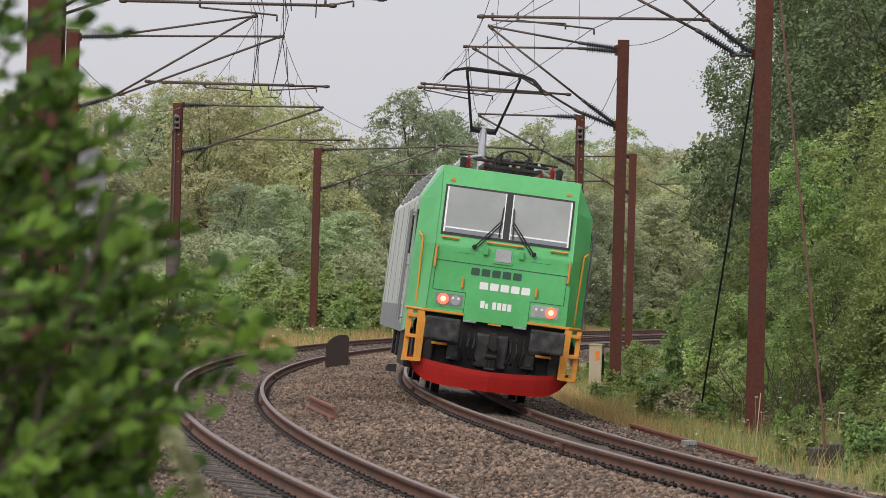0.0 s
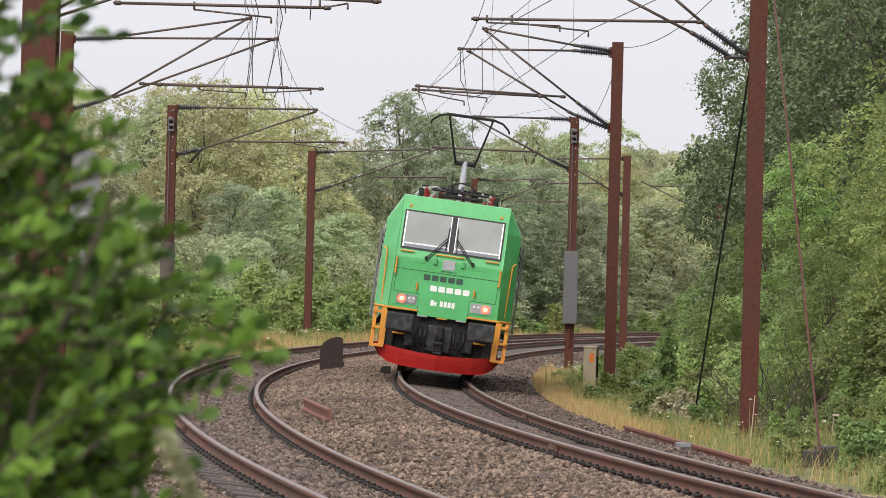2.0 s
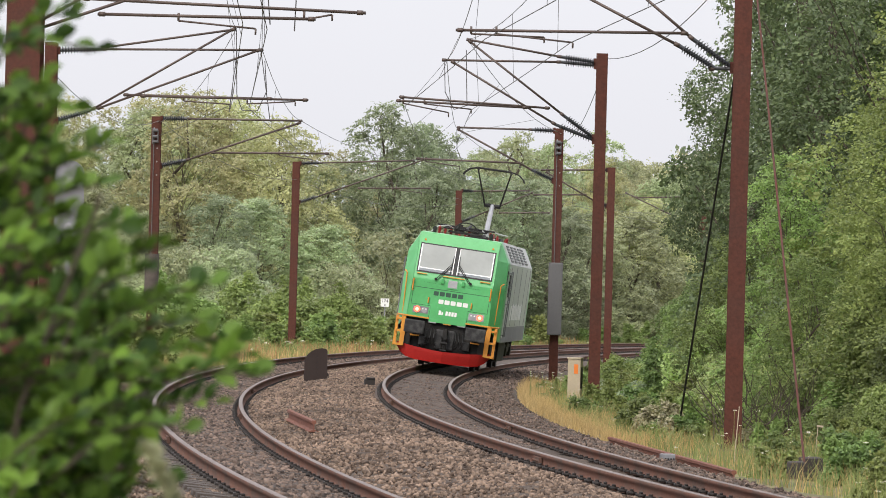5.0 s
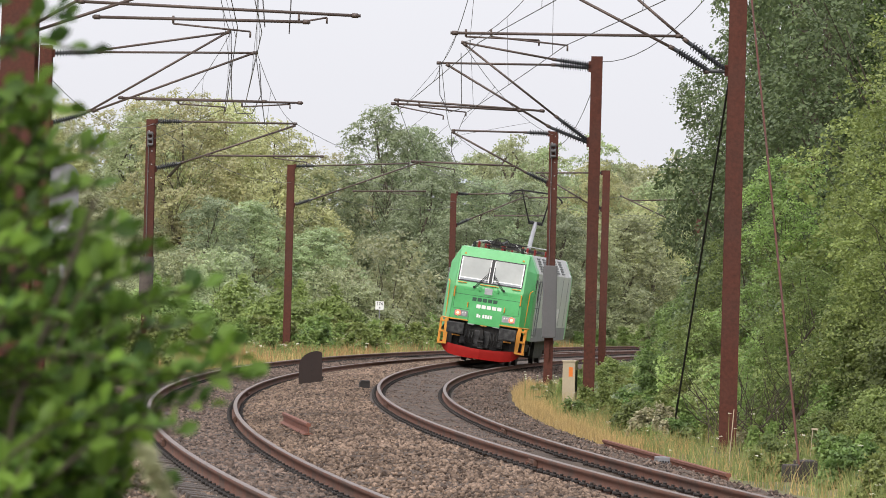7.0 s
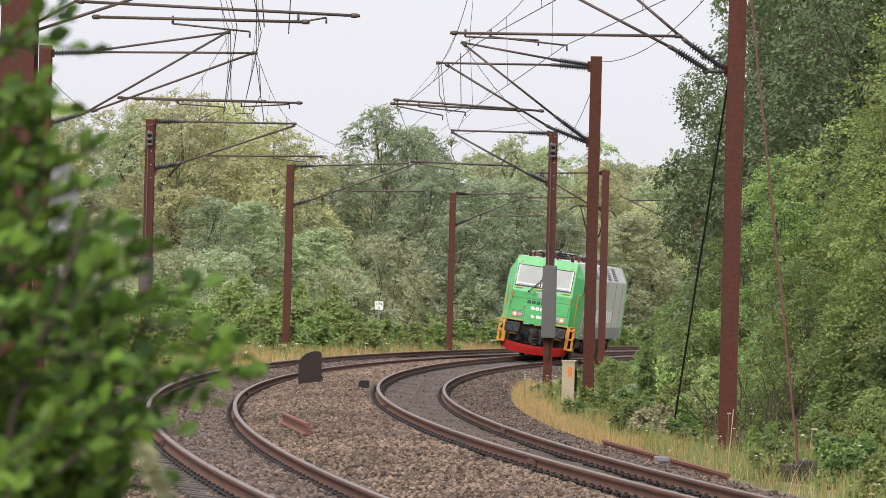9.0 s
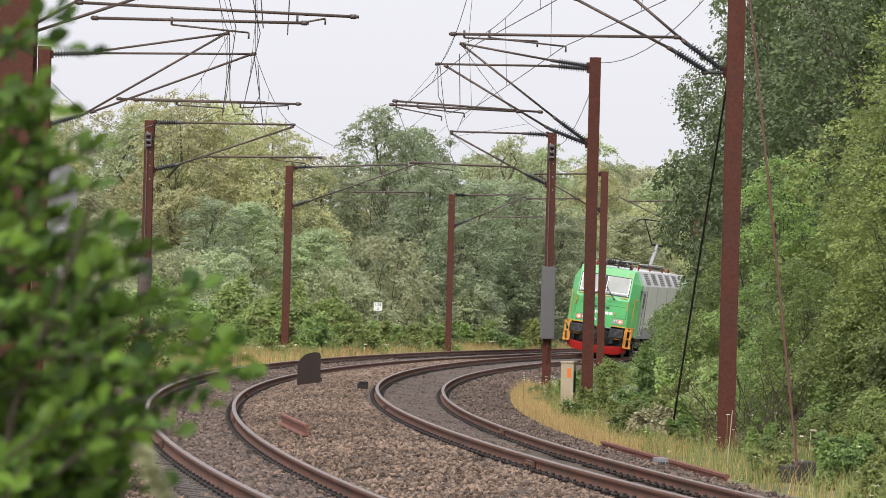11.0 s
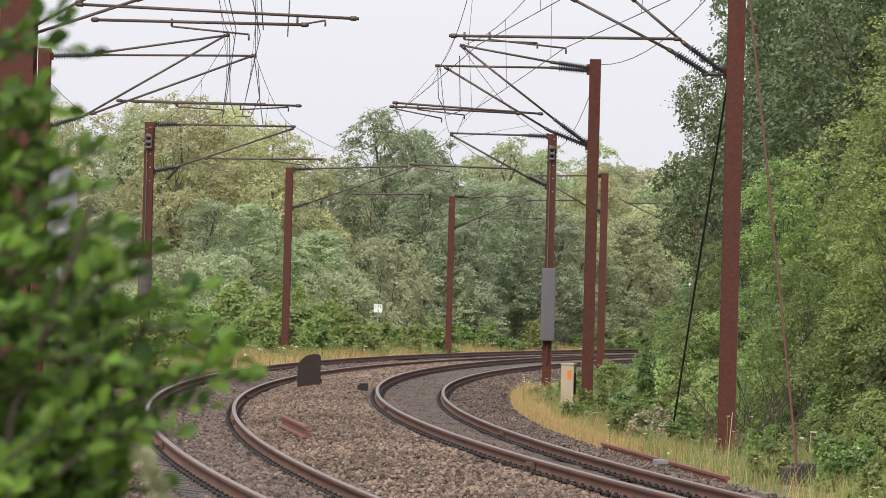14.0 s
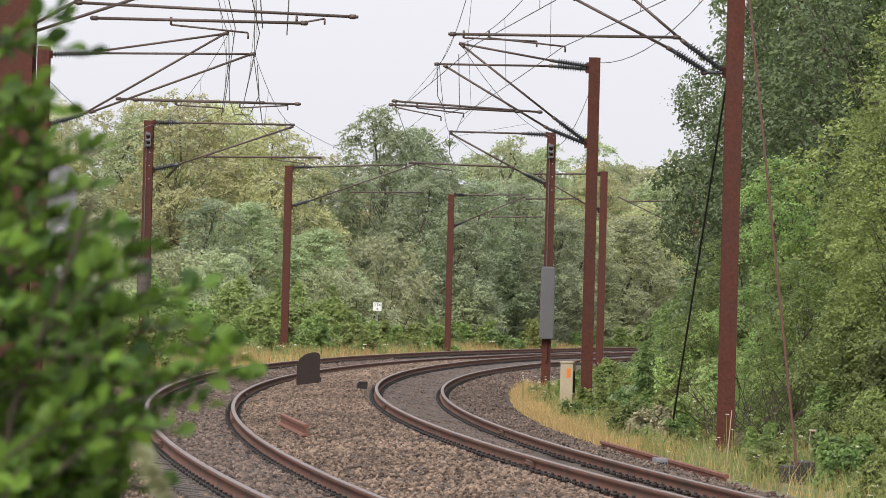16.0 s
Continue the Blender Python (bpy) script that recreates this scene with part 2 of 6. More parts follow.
# ---------- the line of the track ----------
CANT, GAP, FALL = 0.142, 4.38, -0.001887
_s = np.arange(-170, 420, 0.5)
_k = 0.00196 - 0.00027 * np.clip(_s, -60, 170) / 100 + 0.00017 * (np.clip(_s, -60, 170) / 100) ** 2
_p = np.cumsum(_k) * 0.5
_i0 = int(np.argmin(abs(_s)))
_p = _p - _p[_i0] + 0.00186
_x, _y = np.cumsum(np.sin(_p)) * 0.5, np.cumsum(np.cos(_p)) * 0.5
_x, _y = _x - _x[_i0] - 0.678, _y - _y[_i0] + 107.462
_z = FALL * (_y - 107.462)


def line(s):
    return np.interp(s, _s, _x), np.interp(s, _s, _y), np.interp(s, _s, _z), np.interp(s, _s, _p)


def P(s, u, z=0.0):
    """World place at s metres along the line, u metres to the left of the inner track's middle, z over its inner rail's top."""
    x, y, zz, p = line(s)
    return np.stack([x - np.cos(p) * u, y + np.sin(p) * u, zz + z], -1)


def su(x, y):
    """Nearest place along the line, and the distance to its left."""
    x, y = np.atleast_1d(x), np.atleast_1d(y)
    i = np.array([np.argmin((_x - a) ** 2 + (_y - b) ** 2) for a, b in zip(x, y)])
    u = -(x - _x[i]) * np.cos(_p[i]) + (y - _y[i]) * np.sin(_p[i])
    return _s[i], u, _z[i]


PROFILE_U = np.array([-400, -60, -14, -7, -3.4, -2.2, -1.5, -0.75, 0.75, 1.6, 2.3, 2.9, GAP - 0.75, GAP + 0.75, GAP + 1.9, GAP + 3.2, GAP + 6, 60, 400])
PROFILE_Z = np.array([1.2, 1.0, 0.1, -0.5, -0.5, -0.26, -0.20, -0.19, CANT - 0.19, CANT - 0.12, 0.0, -0.08, -0.165, CANT - 0.165, CANT - 0.16, -0.22, -0.1, 0.3, 0.5])


def bed(u):
    return np.interp(u, PROFILE_U, PROFILE_Z)


def ground_z(x, y):
    s, u, z0 = su(x, y)
    z = z0 * (abs(u) < 80) + bed(u)
    near = np.clip((30 - np.asarray(y)) / 15, 0, 1) * np.clip((u - 6) / 3, 0, 1)
    return z * (1 - near) + 0.45 * near


def at_ground(x, y):
    return float(ground_z([x], [y])[0])


rng = np.random.default_rng(7)

# ---------- ground, ballast ----------


def build_ground():
    xs = np.concatenate([[-5000, -2500, -1200, -600, -300, -150, -90, -60, -40, -30], np.arange(-24, 34, 0.5), [40, 50, 65, 90, 150, 300, 600, 1200, 2500, 5000]])
    ys = np.concatenate([[-3000, -1000, -300, -100, -40, -15, 0, 8, 14, 20], np.arange(26, 236, 1.0), np.arange(236, 340, 4), [345, 360, 420, 500, 700, 1100, 2000, 3500, 5000]])
    X, Y = np.meshgrid(xs, ys)
    Z = ground_z(X.ravel(), Y.ravel())
    s, u, _ = su(X.ravel(), Y.ravel())
    inside = (u > -2.6) & (u < GAP + 2.9) & (s > -110) & (s < 300)
    Z = Z - np.where(inside, 0.12, 0) + rng.normal(0, 0.03, Z.shape) * (~inside)
    nx, ny = len(xs), len(ys)
    i = (np.arange(ny - 1)[:, None] * nx + np.arange(nx - 1)[None]).ravel()
    f = np.stack([i, i + 1, i + nx + 1, i + nx], 1)
    ob = mesh_object("ground", np.stack([X.ravel(), Y.ravel(), Z], 1), f, EARTH, smooth=True)
    tagged(ob, "uneven grassy earth beside the railway", "ground", kind="structure")


build_ground()


def build_bed():
    ss = np.concatenate([np.arange(-110, -40, 0.4), np.arange(-40, 60, 0.3), np.arange(60, 300, 1.0)])
    us = np.concatenate([np.arange(-2.9, -1.0, 0.19), np.arange(-1.0, 0.95, 0.2), np.arange(0.95, GAP - 1.0, 0.19), np.arange(GAP - 1.0, GAP + 1.0, 0.2), np.arange(GAP + 1.0, GAP + 3.2, 0.2)])
    S, U = np.meshgrid(ss, us, indexing="ij")
    V = P(S, U, bed(U))
    edge = np.clip((np.abs(U - 2.1) - 4.4) / 0.6, 0, 1)
    V[..., 2] += rng.normal(0, 0.014, S.shape) - 0.14 * edge
    ns, nu = S.shape
    i = (np.arange(ns - 1)[:, None] * nu + np.arange(nu - 1)[None]).ravel()
    f = np.stack([i, i + nu, i + nu + 1, i + 1], 1)
    um = (U[:-1, :-1] + 0.1).ravel()
    sm = S[:-1, :-1].ravel()
    mi = ((np.abs(um) < 0.95) & (sm > -41)).astype(int)
    ob = mesh_object("ballast_bed", V.reshape(-1, 3), f, [BALLAST, DARKBED], smooth=True, mat_index=mi)
    tagged(ob, "brown crushed-stone ballast bed under two curved tracks", "ballast", kind="structure")


build_bed()

def stone_form():
    v = np.array([(1, 0, 0), (-1, 0, 0), (0, 1, 0), (0, -1, 0), (0.2, 0.1, 0.9), (0, 0, -0.9), (0.55, 0.6, 0.5), (-0.6, -0.5, 0.55)], float)
    f = np.array([(0, 6, 4), (6, 2, 4), (2, 1, 4), (1, 7, 4), (7, 3, 4), (3, 0, 4), (0, 2, 6), (1, 3, 7), (2, 0, 5), (1, 2, 5), (3, 1, 5), (0, 3, 5)])
    return v, f


def scatter_stones():
    v, f = stone_form()
    n = 80000
    # denser where the line runs near the camera; mostly between and beside the tracks
    s = -68 + 130 * rng.random(n) ** 1.25
    u = np.where(rng.random(n) < 0.66, rng.uniform(0.95, GAP - 0.9, n), rng.uniform(GAP - 0.62, GAP + 0.6, n))
    k = n // 9
    u[:k] = rng.uniform(GAP + 0.95, GAP + 2.0, k)
    u[k:2 * k] = rng.uniform(-2.3, -0.95, k)
    z = bed(u)
    c = P(s, u, z)
    size = (0.014 + 0.025 * rng.random(n) ** 1.7) * np.where(s > 12, 1.3, 1.0)
    sc = size[:, None] * rng.uniform(0.6, 1.35, (n, 3))
    c[:, 2] += size * 0.35
    a = rng.uniform(0, 6.28, n)
    jit = v[None] * (1 + rng.uniform(-0.28, 0.28, (n, len(v), 1)))
    w = jit * sc[:, None]
    ca, sa = np.cos(a)[:, None], np.sin(a)[:, None]
    tilt = rng.uniform(-0.7, 0.7, n)[:, None]
    x, y, zz = w[..., 0], w[..., 1] * np.cos(tilt) - w[..., 2] * np.sin(tilt), w[..., 1] * np.sin(tilt) + w[..., 2] * np.cos(tilt)
    w = np.stack([x * ca - y * sa, x * sa + y * ca, zz], -1) + c[:, None]
    ff = f[None] + (np.arange(n) * len(v))[:, None, None]
    dusty = np.repeat((np.abs(u - GAP) < 0.66) | (u < -0.9), len(f)).astype(int)
    ob = mesh_object("ballast_stones", w.reshape(-1, 3), ff.reshape(-1, 3), [STONE, GRAVEL], mat_index=dusty)
    tagged(ob, "loose brown and grey crushed stones", "ballast", kind="stuff")


scatter_stones()


def scatter_gravel():
    """Fine dusty gravel between the inner track's rails."""
    v, f = stone_form()
    n = 9000
    s = -41 + 90 * rng.random(n) ** 1.3
    u = rng.uniform(-0.66, 0.66, n)
    c = P(s, u, bed(u))
    size = 0.01 + 0.017 * rng.random(n) ** 2.5
    w = v[None] * (1 + rng.uniform(-0.3, 0.3, (n, len(v), 1))) * (size[:, None] * rng.uniform(0.7, 1.3, (n, 3)))[:, None] + c[:, None]
    ff = f[None] + (np.arange(n) * len(v))[:, None, None]
    ob = mesh_object("track_gravel", w.reshape(-1, 3), ff.reshape(-1, 3), GRAVEL)
    tagged(ob, "fine dark dusty gravel between the rails", "ballast", kind="stuff")


scatter_gravel()

# ---------- tracks ----------
RAIL_PROFILE = [(-0.036, 0.0), (-0.036, -0.038), (-0.009, -0.056), (-0.009, -0.135), (-0.075, -0.158), (-0.075, -0.172),
                (0.075, -0.172), (0.075, -0.158), (0.009, -0.135), (0.009, -0.056), (0.036, -0.038), (0.036, 0.0), (0.024, 0.006), (-0.024, 0.006)]


def rail_mesh(u, z, parent, s0=-108, s1=300):
    ss = np.arange(s0, s1, 1.0)
    ring = np.array(RAIL_PROFILE)
    k = len(ring)
    V = np.stack([P(ss, np.full_like(ss, u) - q[0], np.full_like(ss, z) + q[1] - 0.006) for q in ring], 1)
    n = len(ss)
    i = (np.arange(n - 1)[:, None] * k + np.arange(k)[None])
    j = (np.arange(n - 1)[:, None] * k + (np.arange(k)[None] + 1) % k)
    f = np.stack([i.ravel(), j.ravel(), (j + k).ravel(), (i + k).ravel()], 1)
    mi = np.tile((np.arange(k) >= 11).astype(int), n - 1)
    return mesh_object("rail", V.reshape(-1, 3), f, [RAIL, RAILTOP], parent, mat_index=mi, label="rust-brown steel rail with a worn bright top")


def sleeper_mesh():
    bm = bmesh.new()
    box(bm, -1.25, 1.25, -0.13, 0.13, -0.30, -0.174, 0.015)
    for x in (-0.75, 0.75):
        box(bm, x - 0.17, x + 0.17, -0.08, 0.08, -0.178, -0.168)
    return bm


def clips(u_mid, z_mid, parent, s0, s1):
    bm = bmesh.new()
    for x in (-0.75, 0.75):
        for d in (-0.105, 0.105):
            box(bm, x + d - 0.045, x + d + 0.045, -0.06, 0.06, -0.170, -0.135)
            box(bm, x + d - 0.018, x + d + 0.018, -0.02, 0.02, -0.135, -0.112)
    bm.verts.ensure_lookup_table()
    v = np.array([q.co[:] for q in bm.verts])
    f = np.array([[q.index for q in g.verts] for g in bm.faces])
    bm.free()
    ss = np.arange(s0, s1, 0.6)
    lean = CANT / 1.5
    s = ss[:, None] + v[None, :, 1]
    u = u_mid - v[None, :, 0] + 0 * s
    z = z_mid + v[None, :, 2] - lean * v[None, :, 0]
    W = P(s, u, z)
    ff = f[None] + (np.arange(len(ss)) * len(v))[:, None, None]
    ob = mesh_object("rail_fastenings", W.reshape(-1, 3), ff.reshape(-1, 4), CLIP, parent, label="dark steel rail clips in rows")
    ob["kind"] = "stuff"


def build_track(u, z, label):
    t = thing("railway_track", Matrix(), label, "railway track", "tracks of the double line", "structure")
    rail_mesh(u + 0.75, z + CANT, t)
    rail_mesh(u - 0.75, z, t)
    clips(u, z + CANT / 2, t, -105, 160)
    first = None
    lean = math.degrees(math.atan(CANT / 1.5))
    for k in range(170):
        q = -72 + 0.6 * k
        x, y, zz, a = line(q)
        p = P(q, u, z + CANT / 2 + rng.normal(0, 0.004) - (0.035 if u == 0 else 0.0))
        if first is None:
            first = part("sleeper", sleeper_mesh(), SLEEPER, t)
            o = first
        else:
            o = new("sleeper", first.data)
            o.parent = t
        o.matrix_world = Matrix.Translation(p) @ pose(0, 0, 0, 0, 0, -math.degrees(a)) @ pose(0, 0, 0, 0, lean, 0)
    return t


TRACKS = [build_track(0.0, 0.0, "curved canted railway track on dark dusty ballast"),
          build_track(GAP, 0.026, "curved railway track with rusty rails on brown ballast")]

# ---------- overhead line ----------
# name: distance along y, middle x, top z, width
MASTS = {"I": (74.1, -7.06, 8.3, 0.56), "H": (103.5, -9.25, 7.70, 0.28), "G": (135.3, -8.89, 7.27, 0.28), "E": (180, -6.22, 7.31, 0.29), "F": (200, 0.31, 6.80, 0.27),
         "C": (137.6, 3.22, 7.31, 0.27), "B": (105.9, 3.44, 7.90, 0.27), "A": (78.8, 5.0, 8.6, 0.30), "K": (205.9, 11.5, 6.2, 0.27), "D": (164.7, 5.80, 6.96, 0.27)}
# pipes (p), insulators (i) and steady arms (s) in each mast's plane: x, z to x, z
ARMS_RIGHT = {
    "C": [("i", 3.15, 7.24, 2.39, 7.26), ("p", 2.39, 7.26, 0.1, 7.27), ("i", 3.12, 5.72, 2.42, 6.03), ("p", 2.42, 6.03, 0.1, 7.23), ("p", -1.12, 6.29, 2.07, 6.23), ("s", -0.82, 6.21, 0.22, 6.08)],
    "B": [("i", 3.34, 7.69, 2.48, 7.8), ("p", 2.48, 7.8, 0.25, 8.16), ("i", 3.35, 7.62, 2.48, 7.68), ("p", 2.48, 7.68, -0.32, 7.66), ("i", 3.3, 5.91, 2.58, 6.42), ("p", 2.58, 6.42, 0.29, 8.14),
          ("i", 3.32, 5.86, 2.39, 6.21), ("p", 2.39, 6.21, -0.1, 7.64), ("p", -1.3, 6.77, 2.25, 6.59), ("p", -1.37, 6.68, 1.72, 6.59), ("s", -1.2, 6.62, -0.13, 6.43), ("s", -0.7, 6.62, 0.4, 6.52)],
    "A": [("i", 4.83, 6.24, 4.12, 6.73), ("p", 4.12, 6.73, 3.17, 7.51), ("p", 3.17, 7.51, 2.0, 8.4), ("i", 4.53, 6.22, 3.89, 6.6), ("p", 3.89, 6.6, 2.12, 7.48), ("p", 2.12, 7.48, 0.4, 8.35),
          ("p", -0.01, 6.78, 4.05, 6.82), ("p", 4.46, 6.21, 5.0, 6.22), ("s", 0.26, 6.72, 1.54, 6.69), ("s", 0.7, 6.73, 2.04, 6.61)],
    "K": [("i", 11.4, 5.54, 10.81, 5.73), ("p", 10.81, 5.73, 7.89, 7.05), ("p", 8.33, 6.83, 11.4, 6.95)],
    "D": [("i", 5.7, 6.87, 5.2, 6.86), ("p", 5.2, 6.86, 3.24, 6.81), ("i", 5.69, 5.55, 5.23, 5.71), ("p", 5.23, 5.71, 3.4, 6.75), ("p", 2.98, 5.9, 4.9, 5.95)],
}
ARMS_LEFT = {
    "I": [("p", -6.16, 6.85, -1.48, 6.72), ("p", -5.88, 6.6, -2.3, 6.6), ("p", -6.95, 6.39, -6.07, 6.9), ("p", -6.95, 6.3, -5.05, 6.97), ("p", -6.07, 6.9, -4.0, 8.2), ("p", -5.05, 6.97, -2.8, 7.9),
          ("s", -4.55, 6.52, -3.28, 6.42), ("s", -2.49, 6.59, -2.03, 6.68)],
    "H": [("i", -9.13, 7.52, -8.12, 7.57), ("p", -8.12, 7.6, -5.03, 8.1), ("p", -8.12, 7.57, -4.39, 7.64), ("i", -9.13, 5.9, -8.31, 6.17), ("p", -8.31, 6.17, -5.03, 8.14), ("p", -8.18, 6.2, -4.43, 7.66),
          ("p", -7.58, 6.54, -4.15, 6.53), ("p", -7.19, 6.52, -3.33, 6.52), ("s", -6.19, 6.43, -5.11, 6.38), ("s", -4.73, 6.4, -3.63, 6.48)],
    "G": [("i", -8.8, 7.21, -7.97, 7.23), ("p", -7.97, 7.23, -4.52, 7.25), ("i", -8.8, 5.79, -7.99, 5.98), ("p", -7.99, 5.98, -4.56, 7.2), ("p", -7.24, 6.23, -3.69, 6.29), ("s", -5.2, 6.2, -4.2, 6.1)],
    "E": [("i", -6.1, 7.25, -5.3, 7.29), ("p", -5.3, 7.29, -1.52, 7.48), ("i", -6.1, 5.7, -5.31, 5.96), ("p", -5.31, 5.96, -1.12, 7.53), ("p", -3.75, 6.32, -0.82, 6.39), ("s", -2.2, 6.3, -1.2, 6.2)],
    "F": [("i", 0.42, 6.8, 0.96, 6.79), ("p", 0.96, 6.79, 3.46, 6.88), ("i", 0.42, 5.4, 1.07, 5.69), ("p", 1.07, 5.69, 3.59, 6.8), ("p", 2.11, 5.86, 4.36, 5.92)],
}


def insulator(bm, a, b, r=0.062):
    a, b = Vector(a), Vector(b)
    n = 12
    tube(bm, a, b, r * 0.42, seg=8)
    for i in range(n):
        c = a.lerp(b, 0.14 + 0.72 * i / (n - 1))
        d = (b - a).normalized()
        tube(bm, c - d * 0.012, c + d * 0.012, r, r * 0.6, 10)


def build_mast(key, arms):
    y, x, top, w = MASTS[key]
    gz = at_ground(x, y) - 0.03
    label = "rust-red steel catenary mast beside the curved track"
    if key == "C":
        label = "rust-red catenary mast with a grey tensioning weight guard"
    m = thing("catenary_mast", pose(x, y, gz, 0, 0, -2), label, "catenary mast", "masts of the overhead line")
    h = top - gz
    bm = bmesh.new()
    t = 0.018
    e = w / 2
    prism(bm, [(-e, -e), (e, -e), (e, t - e), (0.008, t - e), (0.008, e - t), (e, e - t), (e, e), (-e, e), (-e, e - t), (-0.008, e - t), (-0.008, t - e), (-e, t - e)], 0, h, "z")
    part("post", bm, RUST, m)
    bm = bmesh.new()
    box(bm, -0.28, 0.28, -0.28, 0.28, -0.05, 0.06, 0.02)
    for sx in (-0.2, 0.2):
        for sy in (-0.2, 0.2):
            tube(bm, (sx, sy, 0.06), (sx, sy, 0.14), 0.02)
    part("base_plate", bm, CONCRETE, m, "weathered footing with bolts")
    side = 1 if arms[0][1] < x else -1
    for kind, x0, z0, x1, z1 in arms:
        a, b = (x0 - x, 0, z0 - gz), (x1 - x, 0, z1 - gz)
        bm = bmesh.new()
        if kind == "i":
            insulator(bm, a, b, 0.09 if y < 118 else 0.1)
            tube(bm, (-side * w / 2, 0, z0 - gz), a, 0.035)
            part("insulator", bm, INSUL, m, "dark ribbed insulator")
        elif kind == "p":
            tube(bm, a, b, 0.026 if y < 118 else 0.03)
            for q in (0.02, 0.98):
                c = Vector(a).lerp(Vector(b), q)
                d = (Vector(b) - Vector(a)).normalized()
                tube(bm, c - d * 0.05, c + d * 0.05, 0.04)
            part("cantilever_pipe", bm, PIPE, m, smooth=True)
        else:
            tube(bm, a, b, 0.016)
            tube(bm, a, Vector(a) + Vector((0, 0, 0.13)), 0.02)
            tube(bm, b, Vector(b) + Vector((0, 0, -0.1)), 0.016)
            part("steady_arm", bm, PIPE, m, smooth=True)
    for zc in sorted({round(z0 - gz, 2) for k, x0, z0, x1, z1 in arms if k == "i"}):
        bm = bmesh.new()
        box(bm, -side * (w / 2 + 0.06), -side * (w / 2 - 0.03), -0.07, 0.07, zc - 0.09, zc + 0.09, 0.01)
        part("clamp", bm, RUST, m)
    if key in "CG":
        for i in range(9):
            bm = bmesh.new()
            tube(bm, (0.05 * (-1) ** i, -w / 2, h - 0.15 - i * 0.2), (0.05 * (-1) ** i, -w / 2 - 0.025, h - 0.15 - i * 0.2), 0.02)
            part("bolt", bm, STEEL, m)
        bm = bmesh.new()
        tube(bm, (-0.05, -w / 2 - 0.06, h - 0.5), (-0.05, -w / 2 - 0.06, 2.3), 0.012)
        for zc in (0.42, 0.6, 0.76):
            tube(bm, (-0.07, -w / 2 - 0.07, h - zc), (0.06, -w / 2 - 0.07, h - zc), 0.05 - 0.03 * (zc - 0.42), seg=10)
        box(bm, -0.1, -0.075, -w / 2 - 0.1, -w / 2, h - 0.82, h - 0.36)
        box(bm, 0.06, 0.08, -w / 2 - 0.1, -w / 2, h - 0.78, h - 0.4)
        part("tension_rod", bm, GREYBOX, m)
    if key == "C":
        bm = bmesh.new()
        box(bm, -0.215, 0.215, -0.42, 0.16, 1.52, 3.72, 0.05)
        part("weight_guard", bm, GREYBOX, m, "grey sheet-metal guard over tensioning weights")
        bm = bmesh.new()
        box(bm, -0.03, 0.03, -0.22, -0.16, 0.85, 1.52)
        part("guide_rail", bm, RUST, m)
    if key == "G":
        bm = bmesh.new()
        tube(bm, (0, -0.3, 1.9), (0, -0.3, 3.4), 0.21, seg=16)
        for i in range(8):
            tube(bm, (0, -0.3, 1.95 + i * 0.18), (0, -0.3, 1.97 + i * 0.18), 0.222, seg=16)
        part("tension_weight", bm, CONCRETE, m, "stacked grey tensioning weights")
    return m


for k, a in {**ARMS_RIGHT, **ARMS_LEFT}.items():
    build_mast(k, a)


def wire_thing(name, pts, r, label, group, sag=0.0):
    """A wire over its supports; each span hangs by sag."""
    out = []
    for a, b in zip(pts[:-1], pts[1:]):
        a, b = Vector(a), Vector(b)
        for i in range(10):
            q = i / 10
            c = a.lerp(b, q)
            c.z -= 4 * sag * q * (1 - q)
            out.append(c)
    out.append(Vector(pts[-1]))
    cu = bpy.data.curves.new(name, "CURVE")
    cu.dimensions, cu.bevel_depth, cu.bevel_resolution = "3D", r, 1
    sp = cu.splines.new("POLY")
    sp.points.add(len(out) - 1)
    for p, c in zip(sp.points, out):
        p.co = (*c, 1)
    cu.materials.append(WIRE)
    ob = new(name, cu)
    tagged(ob, label, "overhead wire", group)
    return out


def droppers(upper, lower, every, label):
    bm = bmesh.new()
    lo = np.array([p[:] for p in lower])
    for i in range(3, len(upper) - 1, every):
        p = upper[i]
        q = [float(np.interp(p.y, lo[:, 1], lo[:, k])) for k in (0, 2)]
        tube(bm, p, (q[0], p.y, q[1]), 0.0045, seg=4)
    ob = part("dropper_wires", bm, WIRE)
    tagged(ob, label, "overhead wire", kind="stuff")


R_CONTACT = [(3.4, 44.7, 6.55), (0.5, 78.8, 6.62), (-1.15, 105.9, 6.55), (-0.8, 137.6, 6.12), (2.9, 164.7, 5.85), (9.0, 205.9, 5.75), (17, 241.2, 5.7)]
R_MESS = [(3.4, 44.7, 8.4), (0.5, 78.8, 8.3), (-0.2, 105.9, 7.66), (0.1, 137.6, 7.25), (3.4, 164.7, 6.82), (8.0, 205.9, 7.0), (17, 241.2, 6.9)]
R_CONTACT2 = [(5.0, 44.7, 6.6), (2.0, 78.8, 6.6), (0.4, 105.9, 6.5), (0.15, 137.6, 6.9)]
R_MESS2 = [(5.5, 44.7, 8.7), (2.0, 78.8, 8.4), (0.28, 105.9, 8.15), (3.2, 137.6, 7.2)]
L_CONTACT = [(-2.3, 44.7, 6.55), (-3.1, 74.1, 6.42), (-4.7, 103.5, 6.3), (-4.25, 135.3, 6.1), (-0.9, 180, 6.2), (3.9, 200, 5.9), (12, 241.2, 5.8)]
L_MESS = [(-2.3, 44.7, 8.3), (-3.2, 74.1, 8.0), (-4.43, 103.5, 7.66), (-4.54, 135.3, 7.24), (-1.2, 180, 7.52), (3.55, 200, 6.85), (12, 241.2, 6.9)]
